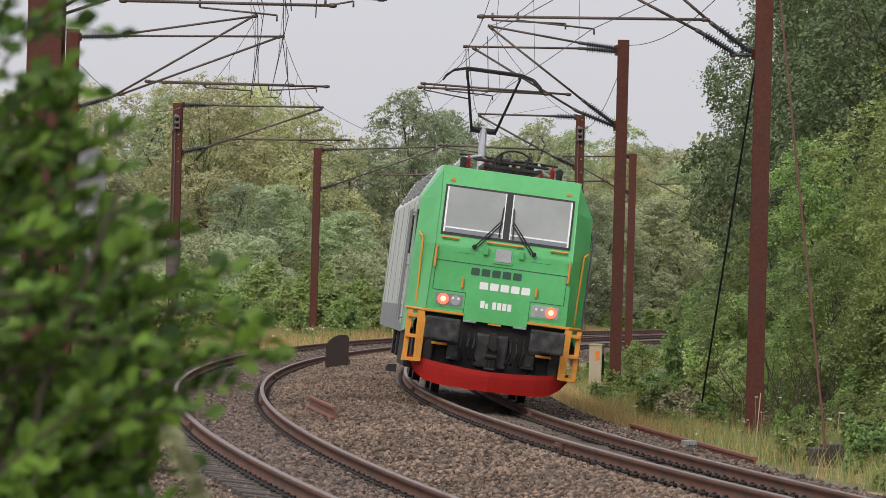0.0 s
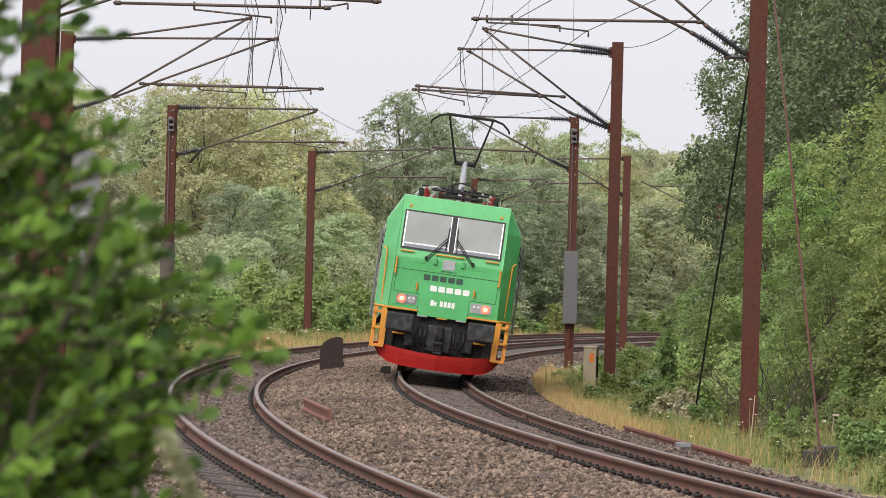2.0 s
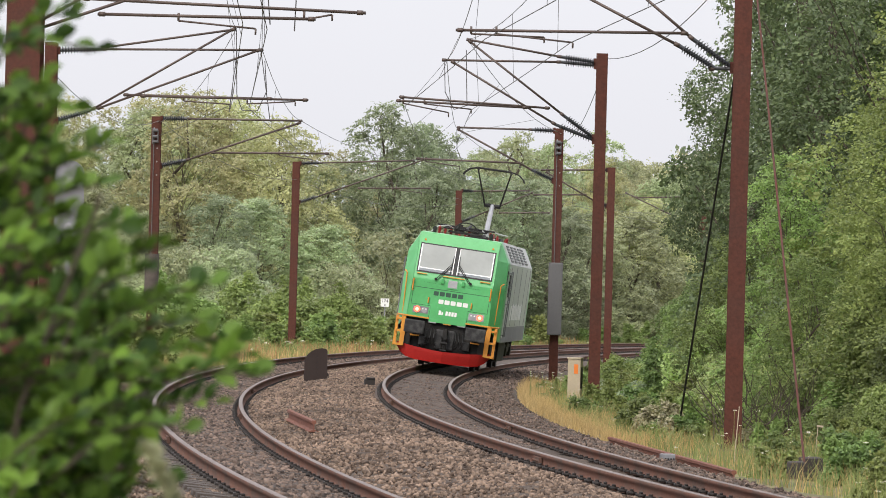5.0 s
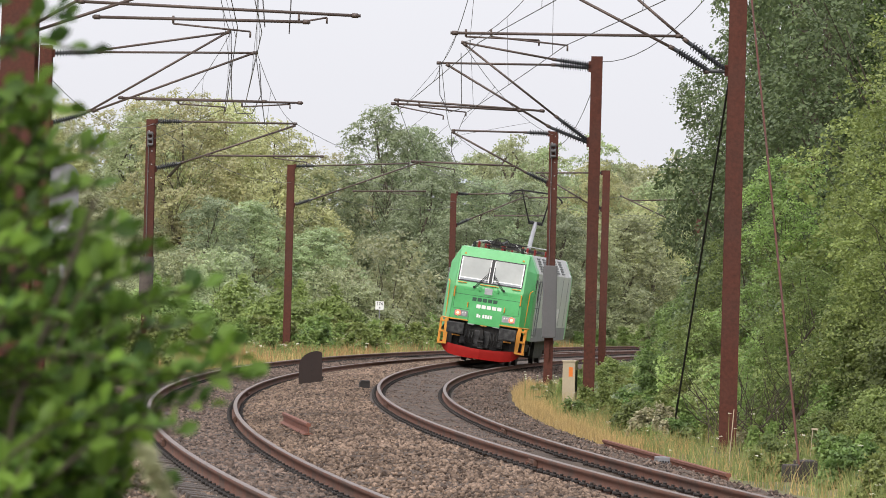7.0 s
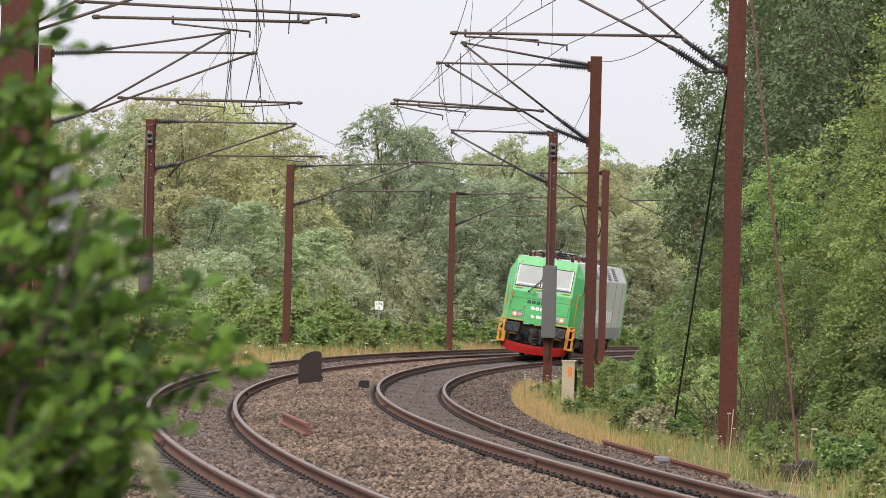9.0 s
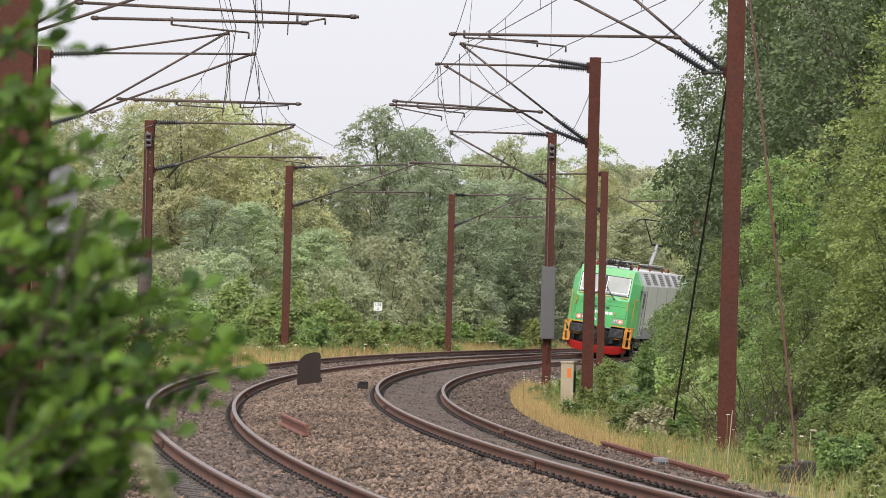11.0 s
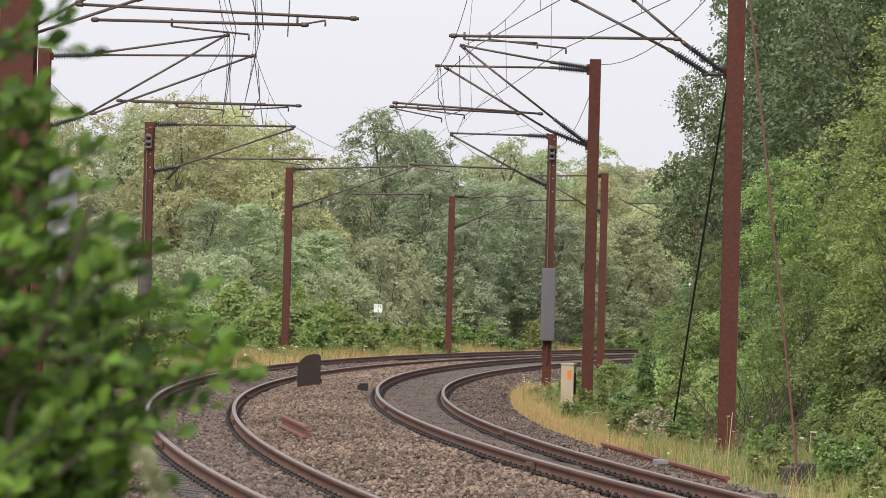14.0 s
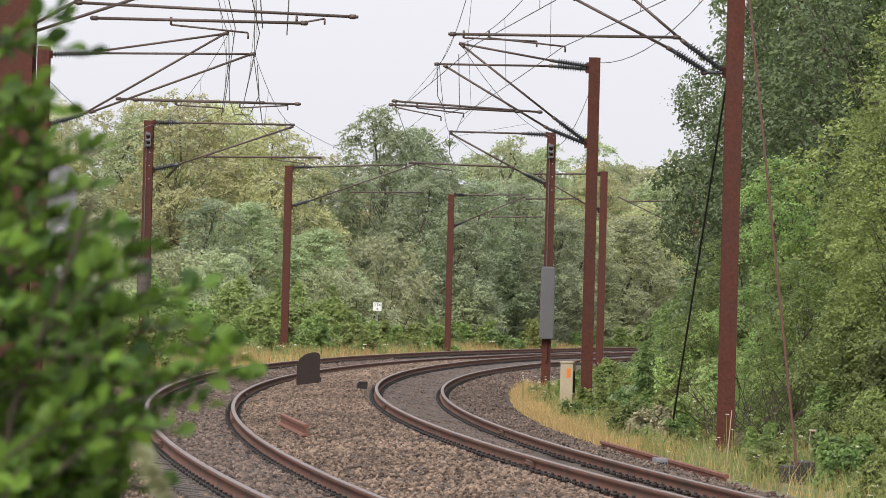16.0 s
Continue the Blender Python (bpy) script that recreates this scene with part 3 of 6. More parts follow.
L_CONTACT2 = [(-2.6, 44.7, 6.7), (-3.5, 74.1, 6.5), (-5.1, 103.5, 6.38), (-8.8, 135.3, 6.7)]
L_MESS2 = [(-2.5, 44.7, 8.6), (-4.0, 74.1, 8.2), (-5.03, 103.5, 8.12), (-8.8, 135.3, 7.1)]
for con, mes in ((R_CONTACT, R_MESS), (L_CONTACT, L_MESS), (R_CONTACT2, R_MESS2), (L_CONTACT2, L_MESS2)):
    low = wire_thing("contact_wire", con, 0.0075, "thin dark contact wire over the track", "contact wires", 0.02)
    up = wire_thing("messenger_wire", mes, 0.0075, "sagging dark messenger wire over the track", "messenger wires", 0.35)
    droppers(up, low, 4, "thin vertical wires holding the contact wire")
# jumper loops and feeder at the mast heads
wire_thing("feeder_wire", [(10, 35.3, 9.0), (5.05, 78.8, 8.3), (3.55, 105.9, 7.78), (3.3, 137.6, 6.9)], 0.009, "dark feeder wire slung between mast heads", "feeder wires", 0.5)
wire_thing("feeder_wire", [(-9.1, 103.5, 6.9), (-8.8, 135.3, 7.15), (-6.2, 180, 6.6), (0.3, 200, 6.2)], 0.009, "dark feeder wire slung between mast heads", "feeder wires", 0.5)
for y, pts in ((103.5, [(-5.03, 8.1), (-4.98, 6.6), (-4.85, 6.25), (-4.5, 6.25), (-4.3, 6.7), (-4.36, 7.4)]), (103.5, [(-5.0, 7.6), (-5.15, 6.2)]), (103.5, [(-4.45, 7.6), (-4.2, 6.0)]),
               (105.9, [(-0.25, 7.6), (-0.22, 6.9), (0.0, 6.5), (0.3, 6.6), (0.25, 7.9)]), (137.6, [(0.1, 7.2), (0.12, 6.6), (0.3, 6.2)]), (74.1, [(-3.2, 8.0), (-3.05, 6.5)]), (74.1, [(-2.6, 8.0), (-2.65, 6.4)])):
    wire_thing("jumper_cable", [(x, y - 0.05, z) for x, z in pts], 0.011, "dark jumper cable hanging between wires", "jumper cables", 0.0)


def build_guys():
    for a, b, r, mat, lab in (((4.86, 78.8, 6.0), (4.34, 84.6, -0.35), 0.02, RUBBER, "black stay cable from mast to ground"),
                              ((5.1, 78.6, 8.4), (5.1, 64.2, -0.1), 0.018, RUST, "rust-brown stay rod from mast to a concrete block")):
        bm = bmesh.new()
        polytube(bm, [a, b], r, 8)
        ob = part("stay_wire", bm, mat)
        tagged(ob, lab, "stay wire", "mast stays")
    for x, y, s in ((5.0, 64.2, 0.12), (5.36, 66.2, 0.15), (4.34, 84.7, 0.22)):
        z = at_ground(x, y)
        bm = bmesh.new()
        box(bm, -s, s, -s, s, -0.2, 0.36 if s < 0.21 else 0.18, 0.04)
        ob = part("anchor_block", bm, BLOCK)
        ob.matrix_world = pose(x, y, z - 0.03, 3, -2, 12)
        tagged(ob, "dark weathered concrete anchor block in the grass", "concrete block", "stay anchors")


build_guys()

# ---------- small lineside things ----------


def build_small():
    # back of a shield-shaped board on the gravel between the tracks
    x, y = -3.22, 110.9
    z = at_ground(x, y)
    b = thing("track_board", pose(x, y, z - 0.05, 0, 0, -4), "brown-grey shield-shaped board standing between the tracks", "sign")
    bm = bmesh.new()
    out = [(-0.275, -0.04), (-0.29, 0.0), (-0.285, 0.5)] + [(-0.285 + 0.5 * (1 - math.cos(q)) * 0.92, 0.5 + 0.36 * math.sin(q)) for q in np.linspace(0.1, 1.5, 10)] + [(0.24, 0.845), (0.275, 0.79), (0.285, 0.02), (0.26, -0.04)]
    prism(bm, out, -0.02, 0.02)
    part("panel", bm, SIGNBACK, b)
    for i in range(4):
        bm = bmesh.new()
        tube(bm, (0.03, -0.02, 0.25 + i * 0.13), (0.03, -0.032, 0.25 + i * 0.13), 0.015)
        part("rivet", bm, BLACK, b)
    bm = bmesh.new()
    box(bm, -0.16, 0.2, 0.02, 0.1, -0.05, 0.1, 0.01)
    tube(bm, (0.29, 0.02, 0.25), (0.32, 0.0, 0.05), 0.015)
    part("foot", bm, BLACK, b)
    # a short length of spare rail
    p0, p1 = Vector((-2.6, 75.0, 0.0)), Vector((-1.98, 67.9, 0.0))
    for p in (p0, p1):
        p.z = at_ground(p.x, p.y) + 0.19
    bm = bmesh.new()
    prism(bm, RAIL_PROFILE, -0.5 * (p1 - p0).length, 0.5 * (p1 - p0).length)
    ob = part("spare_rail", bm, REDRAIL)
    ob.matrix_world = Matrix.Translation((p0 + p1) / 2) @ (p1 - p0).to_track_quat("Y", "Z").to_matrix().to_4x4()
    tagged(ob, "short rust-red spare rail lying on the ballast", "rail")
    q0, q1 = Vector((2.74, 75.5, -0.28)), Vector((3.98, 62.2, -0.3))
    bm = bmesh.new()
    prism(bm, [(a * 1.0, c) for a, c in RAIL_PROFILE], -0.5 * (q1 - q0).length, 0.5 * (q1 - q0).length)
    ob = part("spare_rail", bm, REDRAIL)
    for q in (q0, q1):
        q.z = at_ground(q.x, q.y) + 0.10
    ob.matrix_world = Matrix.Translation((q0 + q1) / 2) @ (q1 - q0).to_track_quat("Y", "Z").to_matrix().to_4x4()
    tagged(ob, "long rust-red spare rail lying beside the track", "rail")
    # grey box on the rail side
    t = thing("track_box", pose(3.24, 65.9, at_ground(3.24, 65.9), 0, 0, 10), "small grey cable box beside the rail", "junction box")
    bm = bmesh.new()
    box(bm, -0.09, 0.09, -0.14, 0.14, -0.02, 0.11, 0.02)
    part("body", bm, LOWGREY, t)
    for i in range(4):
        bm = bmesh.new()
        tube(bm, (-0.06 + 0.04 * i, -0.14, 0.04), (-0.06 + 0.04 * i, -0.16, 0.04), 0.014)
        part("cable_gland", bm, BLACK, t)
    # magnet box beside the outer rail
    x, y = -1.8, 105.2
    t = thing("rail_contact", pose(x, y, at_ground(x, y), 0, 0, 5), "dark rusty track contact box beside the rail", "junction box")
    bm = bmesh.new()
    box(bm, -0.12, 0.12, -0.15, 0.15, 0, 0.16, 0.02)
    box(bm, -0.09, 0.12, -0.16, 0.12, 0.16, 0.20, 0.01)
    part("body", bm, CLIP, t)
    # cabinet
    x, y = 3.19, 111.9
    t = thing("lineside_cabinet", pose(x - 0.02, y, at_ground(x, y) - 0.02, 0, 0, -14), "beige sheet-steel cabinet with an orange sticker in the weeds", "cabinet")
    bm = bmesh.new()
    box(bm, -0.16, 0.16, -0.15, 0.15, 0, 1.18, 0.012)
    part("body", bm, BEIGE, t)
    bm = bmesh.new()
    box(bm, -0.18, 0.18, -0.17, 0.17, 1.18, 1.22, 0.012)
    part("roof", bm, BEIGE, t)
    bm = bmesh.new()
    box(bm, 0.0, 0.1, -0.156, -0.152, 0.82, 1.05)
    part("sticker", bm, ORANGE, t, "orange sticker")
    bm = bmesh.new()
    box(bm, 0.162, 0.166, -0.12, 0.1, 0.45, 0.98)
    part("grille", bm, BLACK, t, "dark grille")
    # kilometre sign
    x, y = -2.92, 205.9
    gz = at_ground(x, y)
    t = thing("kilometre_sign", pose(x, y, gz, 0, 0, 0), "small white kilometre sign on a thin post", "sign")
    bm = bmesh.new()
    tube(bm, (0, 0, -0.1), (0, 0, 1.6 - gz), 0.03)
    part("post", bm, STEEL, t)
    bm = bmesh.new()
    box(bm, -0.19, 0.19, -0.035, -0.03, 1.56 - gz, 1.94 - gz, 0)
    part("plate", bm, WHITE, t)
    for txt, zz, size in (("174", 1.76, 0.2), ("8", 1.6, 0.14)):
        cu = bpy.data.curves.new("lettering", "FONT")
        cu.body, cu.size, cu.align_x = txt, size, "CENTER"
        cu.materials.append(BLACK)
        o = new("lettering", cu)
        o.parent = t
        o.matrix_local = pose(0, -0.04, zz - gz, 90, 0, 0)
    # marker stakes
    for x, y, h, cap in ((4.46, 69.9, 0.97, 0), (5.88, 72, 0.66, 1), (4.82, 95.9, 0.5, 0), (-8.6, 164.7, 0.75, 1), (-8.2, 165.9, 0.75, 1)):
        bm = bmesh.new()
        tube(bm, (0, 0, -0.1), (0.0, 0, h), 0.008, 0.008, 6)
        if cap:
            box(bm, -0.02, 0.1, -0.02, 0.02, h - 0.03, h, 0.004)
        ob = part("marker_stake", bm, BEIGE)
        ob.matrix_world = pose(x, y, at_ground(x, y), 0, 4, 0)
        tagged(ob, "thin pale marker stake in the grass", "stake", "marker stakes")
    # signal seen from behind, half hidden by the hedge
    x, y = -7.96, 94.1
    gz = at_ground(x, y)
    t = thing("railway_signal", pose(x, y, gz, 0, 0, 5), "pale round-topped signal head on a post, half hidden", "signal")
    bm = bmesh.new()
    tube(bm, (0, 0, -0.1), (0, 0, 3.4), 0.06, seg=10)
    part("post", bm, STEEL, t)
    bm = bmesh.new()
    prism(bm, [(-0.3, 3.0 - gz), (-0.3, 4.45 - gz)] + [(-0.3 * math.cos(q), 4.45 - gz + 0.3 * math.sin(q)) for q in np.linspace(0.2, 2.9, 9)] + [(0.3, 4.45 - gz), (0.3, 3.0 - gz)], -0.05, 0.1)
    part("head", bm, LOWGREY, t)
    for zz in (3.35, 3.8, 4.3):
        bm = bmesh.new()
        tube(bm, (0, -0.05, zz - gz), (0, -0.12, zz - gz), 0.1, seg=12)
        part("lamp_housing", bm, STEEL, t)


build_small()


def build_joints():
    """Bolted joint plates on the rails."""
    bm = bmesh.new()
    box(bm, 0.014, 0.06, -0.3, 0.3, -0.14, -0.05, 0.006)
    box(bm, -0.06, -0.014, -0.3, 0.3, -0.14, -0.05, 0.006)
    for y in (-0.2, -0.07, 0.07, 0.2):
        tube(bm, (-0.085, y, -0.095), (0.085, y, -0.095), 0.016)
    model = None
    for tr, s, u, z in ((0, -33, -0.75, 0.0), (0, -22, 0.75, CANT), (1, -30, GAP - 0.75, 0.026), (1, -48, GAP + 0.75, 0.026 + CANT), (0, -52, 0.75, CANT), (1, -9, GAP - 0.75, 0.026)):
        x, y, zz, a = line(s)
        if model is None:
            o = model = part("joint_plate", bm, RAIL, TRACKS[tr], "bolted rail joint plate")
        else:
            o = new("joint_plate", model.data)
            o.parent = TRACKS[tr]
            o["label"] = "bolted rail joint plate"
        o.matrix_world = Matrix.Translation(P(s, u, z)) @ pose(0, 0, 0, 0, 0, -math.degrees(a))


build_joints()

# ---------- locomotive ----------
LOCO_L = 17.8


def build_loco():
    loco = thing("locomotive", Matrix(), "green electric locomotive with silver sides and lit red tail lamps", "locomotive")
    # half outlines (x, z) from sill to roof
    side = [(1.49, 0.98), (1.49, 1.42), (1.49, 2.5), (1.475, 3.28), (1.16, 3.86)]
    face = [(1.19, 1.36, 0.0), (1.19, 1.42, 0.0), (1.17, 2.5, 0.06), (1.165, 3.28, 0.34), (1.14, 3.80, 0.55)]
    chamf = [(1.47, 1.0, 0.62), (1.47, 1.42, 0.62), (1.47, 2.5, 0.66), (1.455, 3.26, 0.88), (1.16, 3.84, 0.95)]

    def shell(name, rings, mat, label="", cap=False):
        """rings: lists of (x, y, z) half rings, mirrored and joined."""
        bm = bmesh.new()
        rows = []
        for ring in rings:
            full = [bm.verts.new(p) for p in ring] + [bm.verts.new((-p[0], p[1], p[2])) for p in reversed(ring)]
            rows.append(full)
        for a, b in zip(rows[:-1], rows[1:]):
            for i in range(len(a) - 1):
                bm.faces.new((a[i], a[i + 1], b[i + 1], b[i]))
        if cap:
            n = len(rows[0])
            for i in range(n // 2 - 1):
                bm.faces.new((rows[0][i], rows[0][i + 1], rows[0][n - 2 - i], rows[0][n - 1 - i]))
        bmesh.ops.remove_doubles(bm, verts=bm.verts, dist=0.001)
        es = [e for e in bm.edges if len(e.link_faces) == 2 and e.calc_face_angle(0) > 0.15]
        bmesh.ops.bevel(bm, geom=es, offset=0.028, segments=3, affect="EDGES", profile=0.6)
        ob = part(name, bm, mat, loco, label)
        return ob

    fr = [(x, y, z) for x, z, y in face]
    ch = [(x, y, z) for x, z, y in chamf]
    full = lambda y, inset=0.0: [(x - inset, y, z) for x, z in side]
    shell("cab", [fr, ch, full(1.5)], GREEN, "glossy green cab shell", cap=True)
    rear = lambda ring: [(x, LOCO_L - y, z) for x, y, z in ring]
    shell("rear_cab", [rear(full(1.5)), rear(ch), rear(fr)], GREEN, "green rear cab shell")
    # sides and roof between the cabs
    for sx in (-1, 1):
        bm = bmesh.new()
        prism(bm, [(sx * 1.49, 1.42), (sx * 1.49, 2.5), (sx * 1.475, 3.26), (sx * 1.43, 3.26), (sx * 1.43, 1.42)], 1.5, LOCO_L - 1.5)
        part("side_wall", bm, SILVER, loco, "pale silver-grey side wall")
        bm = bmesh.new()
        box(bm, sx * 1.42, sx * 1.492, 1.5, LOCO_L - 1.5, 0.96, 1.42, 0.01)
        part("side_skirt", bm, LOWGREY, loco, "dusty darker grey lower band")
    bm = bmesh.new()
    prism(bm, [(1.475, 3.26), (1.16, 3.86), (-1.16, 3.86), (-1.475, 3.26)], 1.5, LOCO_L - 1.5)
    part("roof", bm, ROOFGREY, loco, "dirty grey sloping roof")
    for sx in (-1, 1):
        for yy in (2.7, 5.0, 7.3, 9.6, 11.9):
            bm = bmesh.new()
            for j in range(6):
                q = (j + 0.5) / 6
                xa, za = 1.45 - 0.26 * q, 3.315 + 0.48 * q
                box(bm, sx * (xa - 0.03), sx * (xa + 0.035), yy, yy + 1.15, za - 0.02, za + 0.03)
            part("roof_vent", bm, LOWGREY, loco, "louvred roof vent")
    # fine vertical ribs and a coarse row of pale plates on the sides
    for sx in (-1, 1):
        for yy in (2.9, 6.1, 9.3, 12.5, 15.0):
            bm = bmesh.new()
            box(bm, sx * 1.488, sx * 1.496, yy, yy + 0.025, 1.45, 3.2)
            part("side_rib", bm, LOWGREY, loco)
        for i, yy in enumerate(() if sx < 0 else (5.2, 6.3, 7.1, 8.0, 8.9, 9.8, 10.7, 11.5)):
            bm = bmesh.new()
            box(bm, sx * 1.49, sx * 1.499, yy, yy + 0.6, 1.62, 2.05 + 0.05 * (i % 2))
            part("lettering_bar", bm, WHITE, loco, "white bar of side lettering")
        # cab door
        d = bmesh.new()
        box(d, sx * 1.48, sx * 1.505, 1.62, 2.32, 1.10, 3.15, 0.02)
        door = part("cab_door", d, SILVER, loco, "silver side door with dark window")
        d = bmesh.new()
        box(d, sx * 1.503, sx * 1.512, 1.74, 2.2, 2.3, 2.95, 0.02)
        part("door_window", d, RUBBER, door)
        d = bmesh.new()
        for yy in (1.55, 2.4):
            tube(d, (sx * 1.56, yy, 1.15), (sx * 1.56, yy, 3.05), 0.016)
            for z in (1.2, 2.1, 3.0):
                tube(d, (sx * 1.49, yy, z), (sx * 1.56, yy, z), 0.012)
        part("door_rail", d, LOWGREY, door)
        d = bmesh.new()
        box(d, sx * 1.462, sx * 1.478, 0.98, 1.42, 2.45, 3.05, 0.02)
        part("side_window", d, RUBBER, loco, "dark cab side window")

    # a flat on the raked face: x, z -> y
    def fy(z, out=0.0):
        return float(np.interp(z, [1.36, 1.42, 2.5, 3.28, 3.80], [0, 0, 0.06, 0.34, 0.55])) - out

    def plate(bm, x0, x1, z0, z1, out0, out1, r=0.0):
        """A plate following the rake of the front, from out0 to out1 in front of it."""
        pts = [(x0, z0), (x1, z0), (x1, z1), (x0, z1)]
        if r:
            pts = []
            for cx, cz, a0 in ((x1 - r, z0 + r, -90), (x1 - r, z1 - r, 0), (x0 + r, z1 - r, 90), (x0 + r, z0 + r, 180)):
                pts += [(cx + r * math.cos(radians(a0 + k * 30)), cz + r * math.sin(radians(a0 + k * 30))) for k in range(4)]
        a = [bm.verts.new((x, fy(z, out1), z)) for x, z in pts]
        b = [bm.verts.new((x, fy(z, out0), z)) for x, z in pts]
        bm.faces.new(a)
        for i in range(len(a)):
            j = (i + 1) % len(a)
            bm.faces.new((a[i], b[i], b[j], a[j]))

    ws = new("windscreen")
    ws.parent = loco
    bm = bmesh.new()
    plate(bm, -1.09, 1.09, 2.68, 3.27, -0.02, 0.016)
    plate(bm, -1.09, 1.09, 3.27, 3.52, -0.02, 0.016)
    bmesh.ops.remove_doubles(bm, verts=bm.verts, dist=0.002)
    part("gasket", bm, RUBBER, ws, "black windscreen surround")
    for x0, x1 in ((-1.055, -0.055), (0.055, 1.055)):
        bm = bmesh.new()
        for k in range(6):
            z0, z1 = 2.72 + 0.765 * k / 6, 2.72 + 0.765 * (k + 1) / 6
            plate(bm, x0, x1, z0, z1, 0.0, 0.020)
        part("pane", bm, GLASS, ws, "pale reflecting pane with a drawn blind")
        bm = bmesh.new()
        e = x0 if x0 < 0 else x1
        o = x1 if x0 < 0 else x0
        for k in range(6):
            z0, z1 = 2.72 + 0.765 * k / 6, 2.72 + 0.765 * (k + 1) / 6
            plate(bm, min(e, e - math.copysign(0.028, e)), max(e, e - math.copysign(0.028, e)), z0, z1, 0.0, 0.026)
            plate(bm, min(o, o + math.copysign(0.018, e)), max(o, o + math.copysign(0.018, e)), z0, z1, 0.0, 0.026)
        plate(bm, x0, x1, 2.79, 2.815, 0.0, 0.026)
        part("pane_edge", bm, SHINY, ws, "bright aluminium edge strip")
        bm = bmesh.new()
        plate(bm, x0, x1, 2.72, 2.79, 0.0, 0.024)
        part("dashboard_edge", bm, DASH, ws)
    for sx in (-1, 1):
        w = new("wiper")
        w.parent = loco
        bm = bmesh.new()
        p, q = (sx * 0.50, fy(2.55, 0.05), 2.53), (sx * 0.10, fy(3.0, 0.09), 3.02)
        tube(bm, p, q, 0.013, 0.010)
        tube(bm, (sx * 0.45, fy(2.55, 0.05), 2.53), (sx * 0.08, fy(3.0, 0.09), 2.98), 0.010)
        part("wiper_arm", bm, RUBBER, w)
        bm = bmesh.new()
        tube(bm, (sx * 0.085, fy(3.25, 0.05), 3.25), (sx * 0.12, fy(2.74, 0.05), 2.74), 0.012)
        part("wiper_blade", bm, RUBBER, w)
        bm = bmesh.new()
        tube(bm, (sx * 0.5, fy(2.53), 2.53), (sx * 0.5, fy(2.53, 0.07), 2.53), 0.04, seg=12)
        part("wiper_pivot", bm, RUBBER, w)
        bm = bmesh.new()
        box(bm, sx * 0.26, sx * 0.34, fy(2.5, 0.06), fy(2.5), 2.42, 2.57, 0.015)
        part("bracket", bm, GREEN, loco)
    # yellow grab rails
    for x0, x1, z in ((-1.06, -0.77, 2.63), (-0.31, 0.31, 2.63), (0.77, 1.06, 2.63)):
        bm = bmesh.new()
        tube(bm, (x0, fy(z, 0.05), z), (x1, fy(z, 0.05), z), 0.016)
        for x in (x0 + 0.02, x1 - 0.02):
            tube(bm, (x, fy(z), z), (x, fy(z, 0.05), z), 0.013)
        part("grab_rail", bm, YELLOW, loco, "yellow grab rail")
    for sx in (-1, 1):
        for pts in ([(sx * 1.12, fy(2.1, 0.06), 2.13), (sx * 1.12, fy(2.4, 0.06), 2.46)],
                    [(sx * 1.33, 0.33, 1.47), (sx * 1.36, 0.36, 2.6), (sx * 1.43, 0.52, 2.66)],
                    [(sx * 0.62, fy(2.0, 0.05), 1.83), (sx * 0.62, fy(2.0, 0.05), 1.98)]):
            bm = bmesh.new()
            polytube(bm, pts, 0.017 if len(pts) > 2 else 0.02, 8)
            for p in (pts[0], pts[-1]):
                tube(bm, p, (p[0] * 0.97, p[1] + 0.09, p[2]), 0.013)
            part("grab_rail", bm, YELLOW, loco, "yellow grab rail")
        bm = bmesh.new()
        prism(bm, [(sx * 0.98 - 0.045, 3.585), (sx * 0.98 + 0.045, 3.585), (sx * 0.98, 3.655)], fy(3.6, 0.02), fy(3.6) + 0.02)
        part("warning_triangle", bm, YELLOW, loco, "small yellow warning triangle")
    # hood seams: thin grooves kept as dark strips between raised panels
    bm = bmesh.new()
    plate(bm, -1.10, 1.10, 2.236, 2.250, 0.0, 0.004)
    for sx in (-1, 1):
        plate(bm, sx * 1.10 - 0.006, sx * 1.10 + 0.006, 1.75, 2.25, 0.0, 0.004)
        plate(bm, min(sx * 0.545, sx * 1.10), max(sx * 0.545, sx * 1.10), 1.742, 1.754, 0.0, 0.004)
        plate(bm, sx * 0.545 - 0.006, sx * 0.545 + 0.006, 1.40, 1.75, 0.0, 0.004)
        plate(bm, sx * 0.64 - 0.19, sx * 0.64 + 0.17, 2.40, 2.405, 0.0, 0.003)
    part("hood_seam", bm, DARKTXT, loco, "dark panel joint")
    bm = bmesh.new()
    plate(bm, -0.535, 0.535, 1.30, 1.735, -0.01, 0.012, 0.02)
    part("nose_panel", bm, GREEN, loco)
    # lamps
    for sx in (-1, 1):
        hl = new("headlight")
        hl.parent = loco
        bm = bmesh.new()
        plate(bm, sx * 0.805 - 0.26, sx * 0.805 + 0.26, 1.475, 1.735, 0.0, 0.012, 0.02)
        part("housing", bm, GREEN, hl)
        bm = bmesh.new()
        plate(bm, sx * 0.805 - 0.225, sx * 0.805 + 0.225, 1.505, 1.705, 0.0, 0.020, 0.015)
        part("bezel", bm, LOWGREY if sx < 0 else LAMPGLASS, hl)
        bm = bmesh.new()
        tube(bm, (sx * 0.70, fy(1.6, 0.01), 1.605), (sx * 0.70, fy(1.6, 0.032), 1.605), 0.085, seg=20)
        part("reflector", bm, LAMPGLASS, hl, "clear round lamp")
        bm = bmesh.new()
        tube(bm, (sx * 0.905, fy(1.6, 0.01), 1.605), (sx * 0.905, fy(1.6, 0.036), 1.605), 0.095, seg=20)
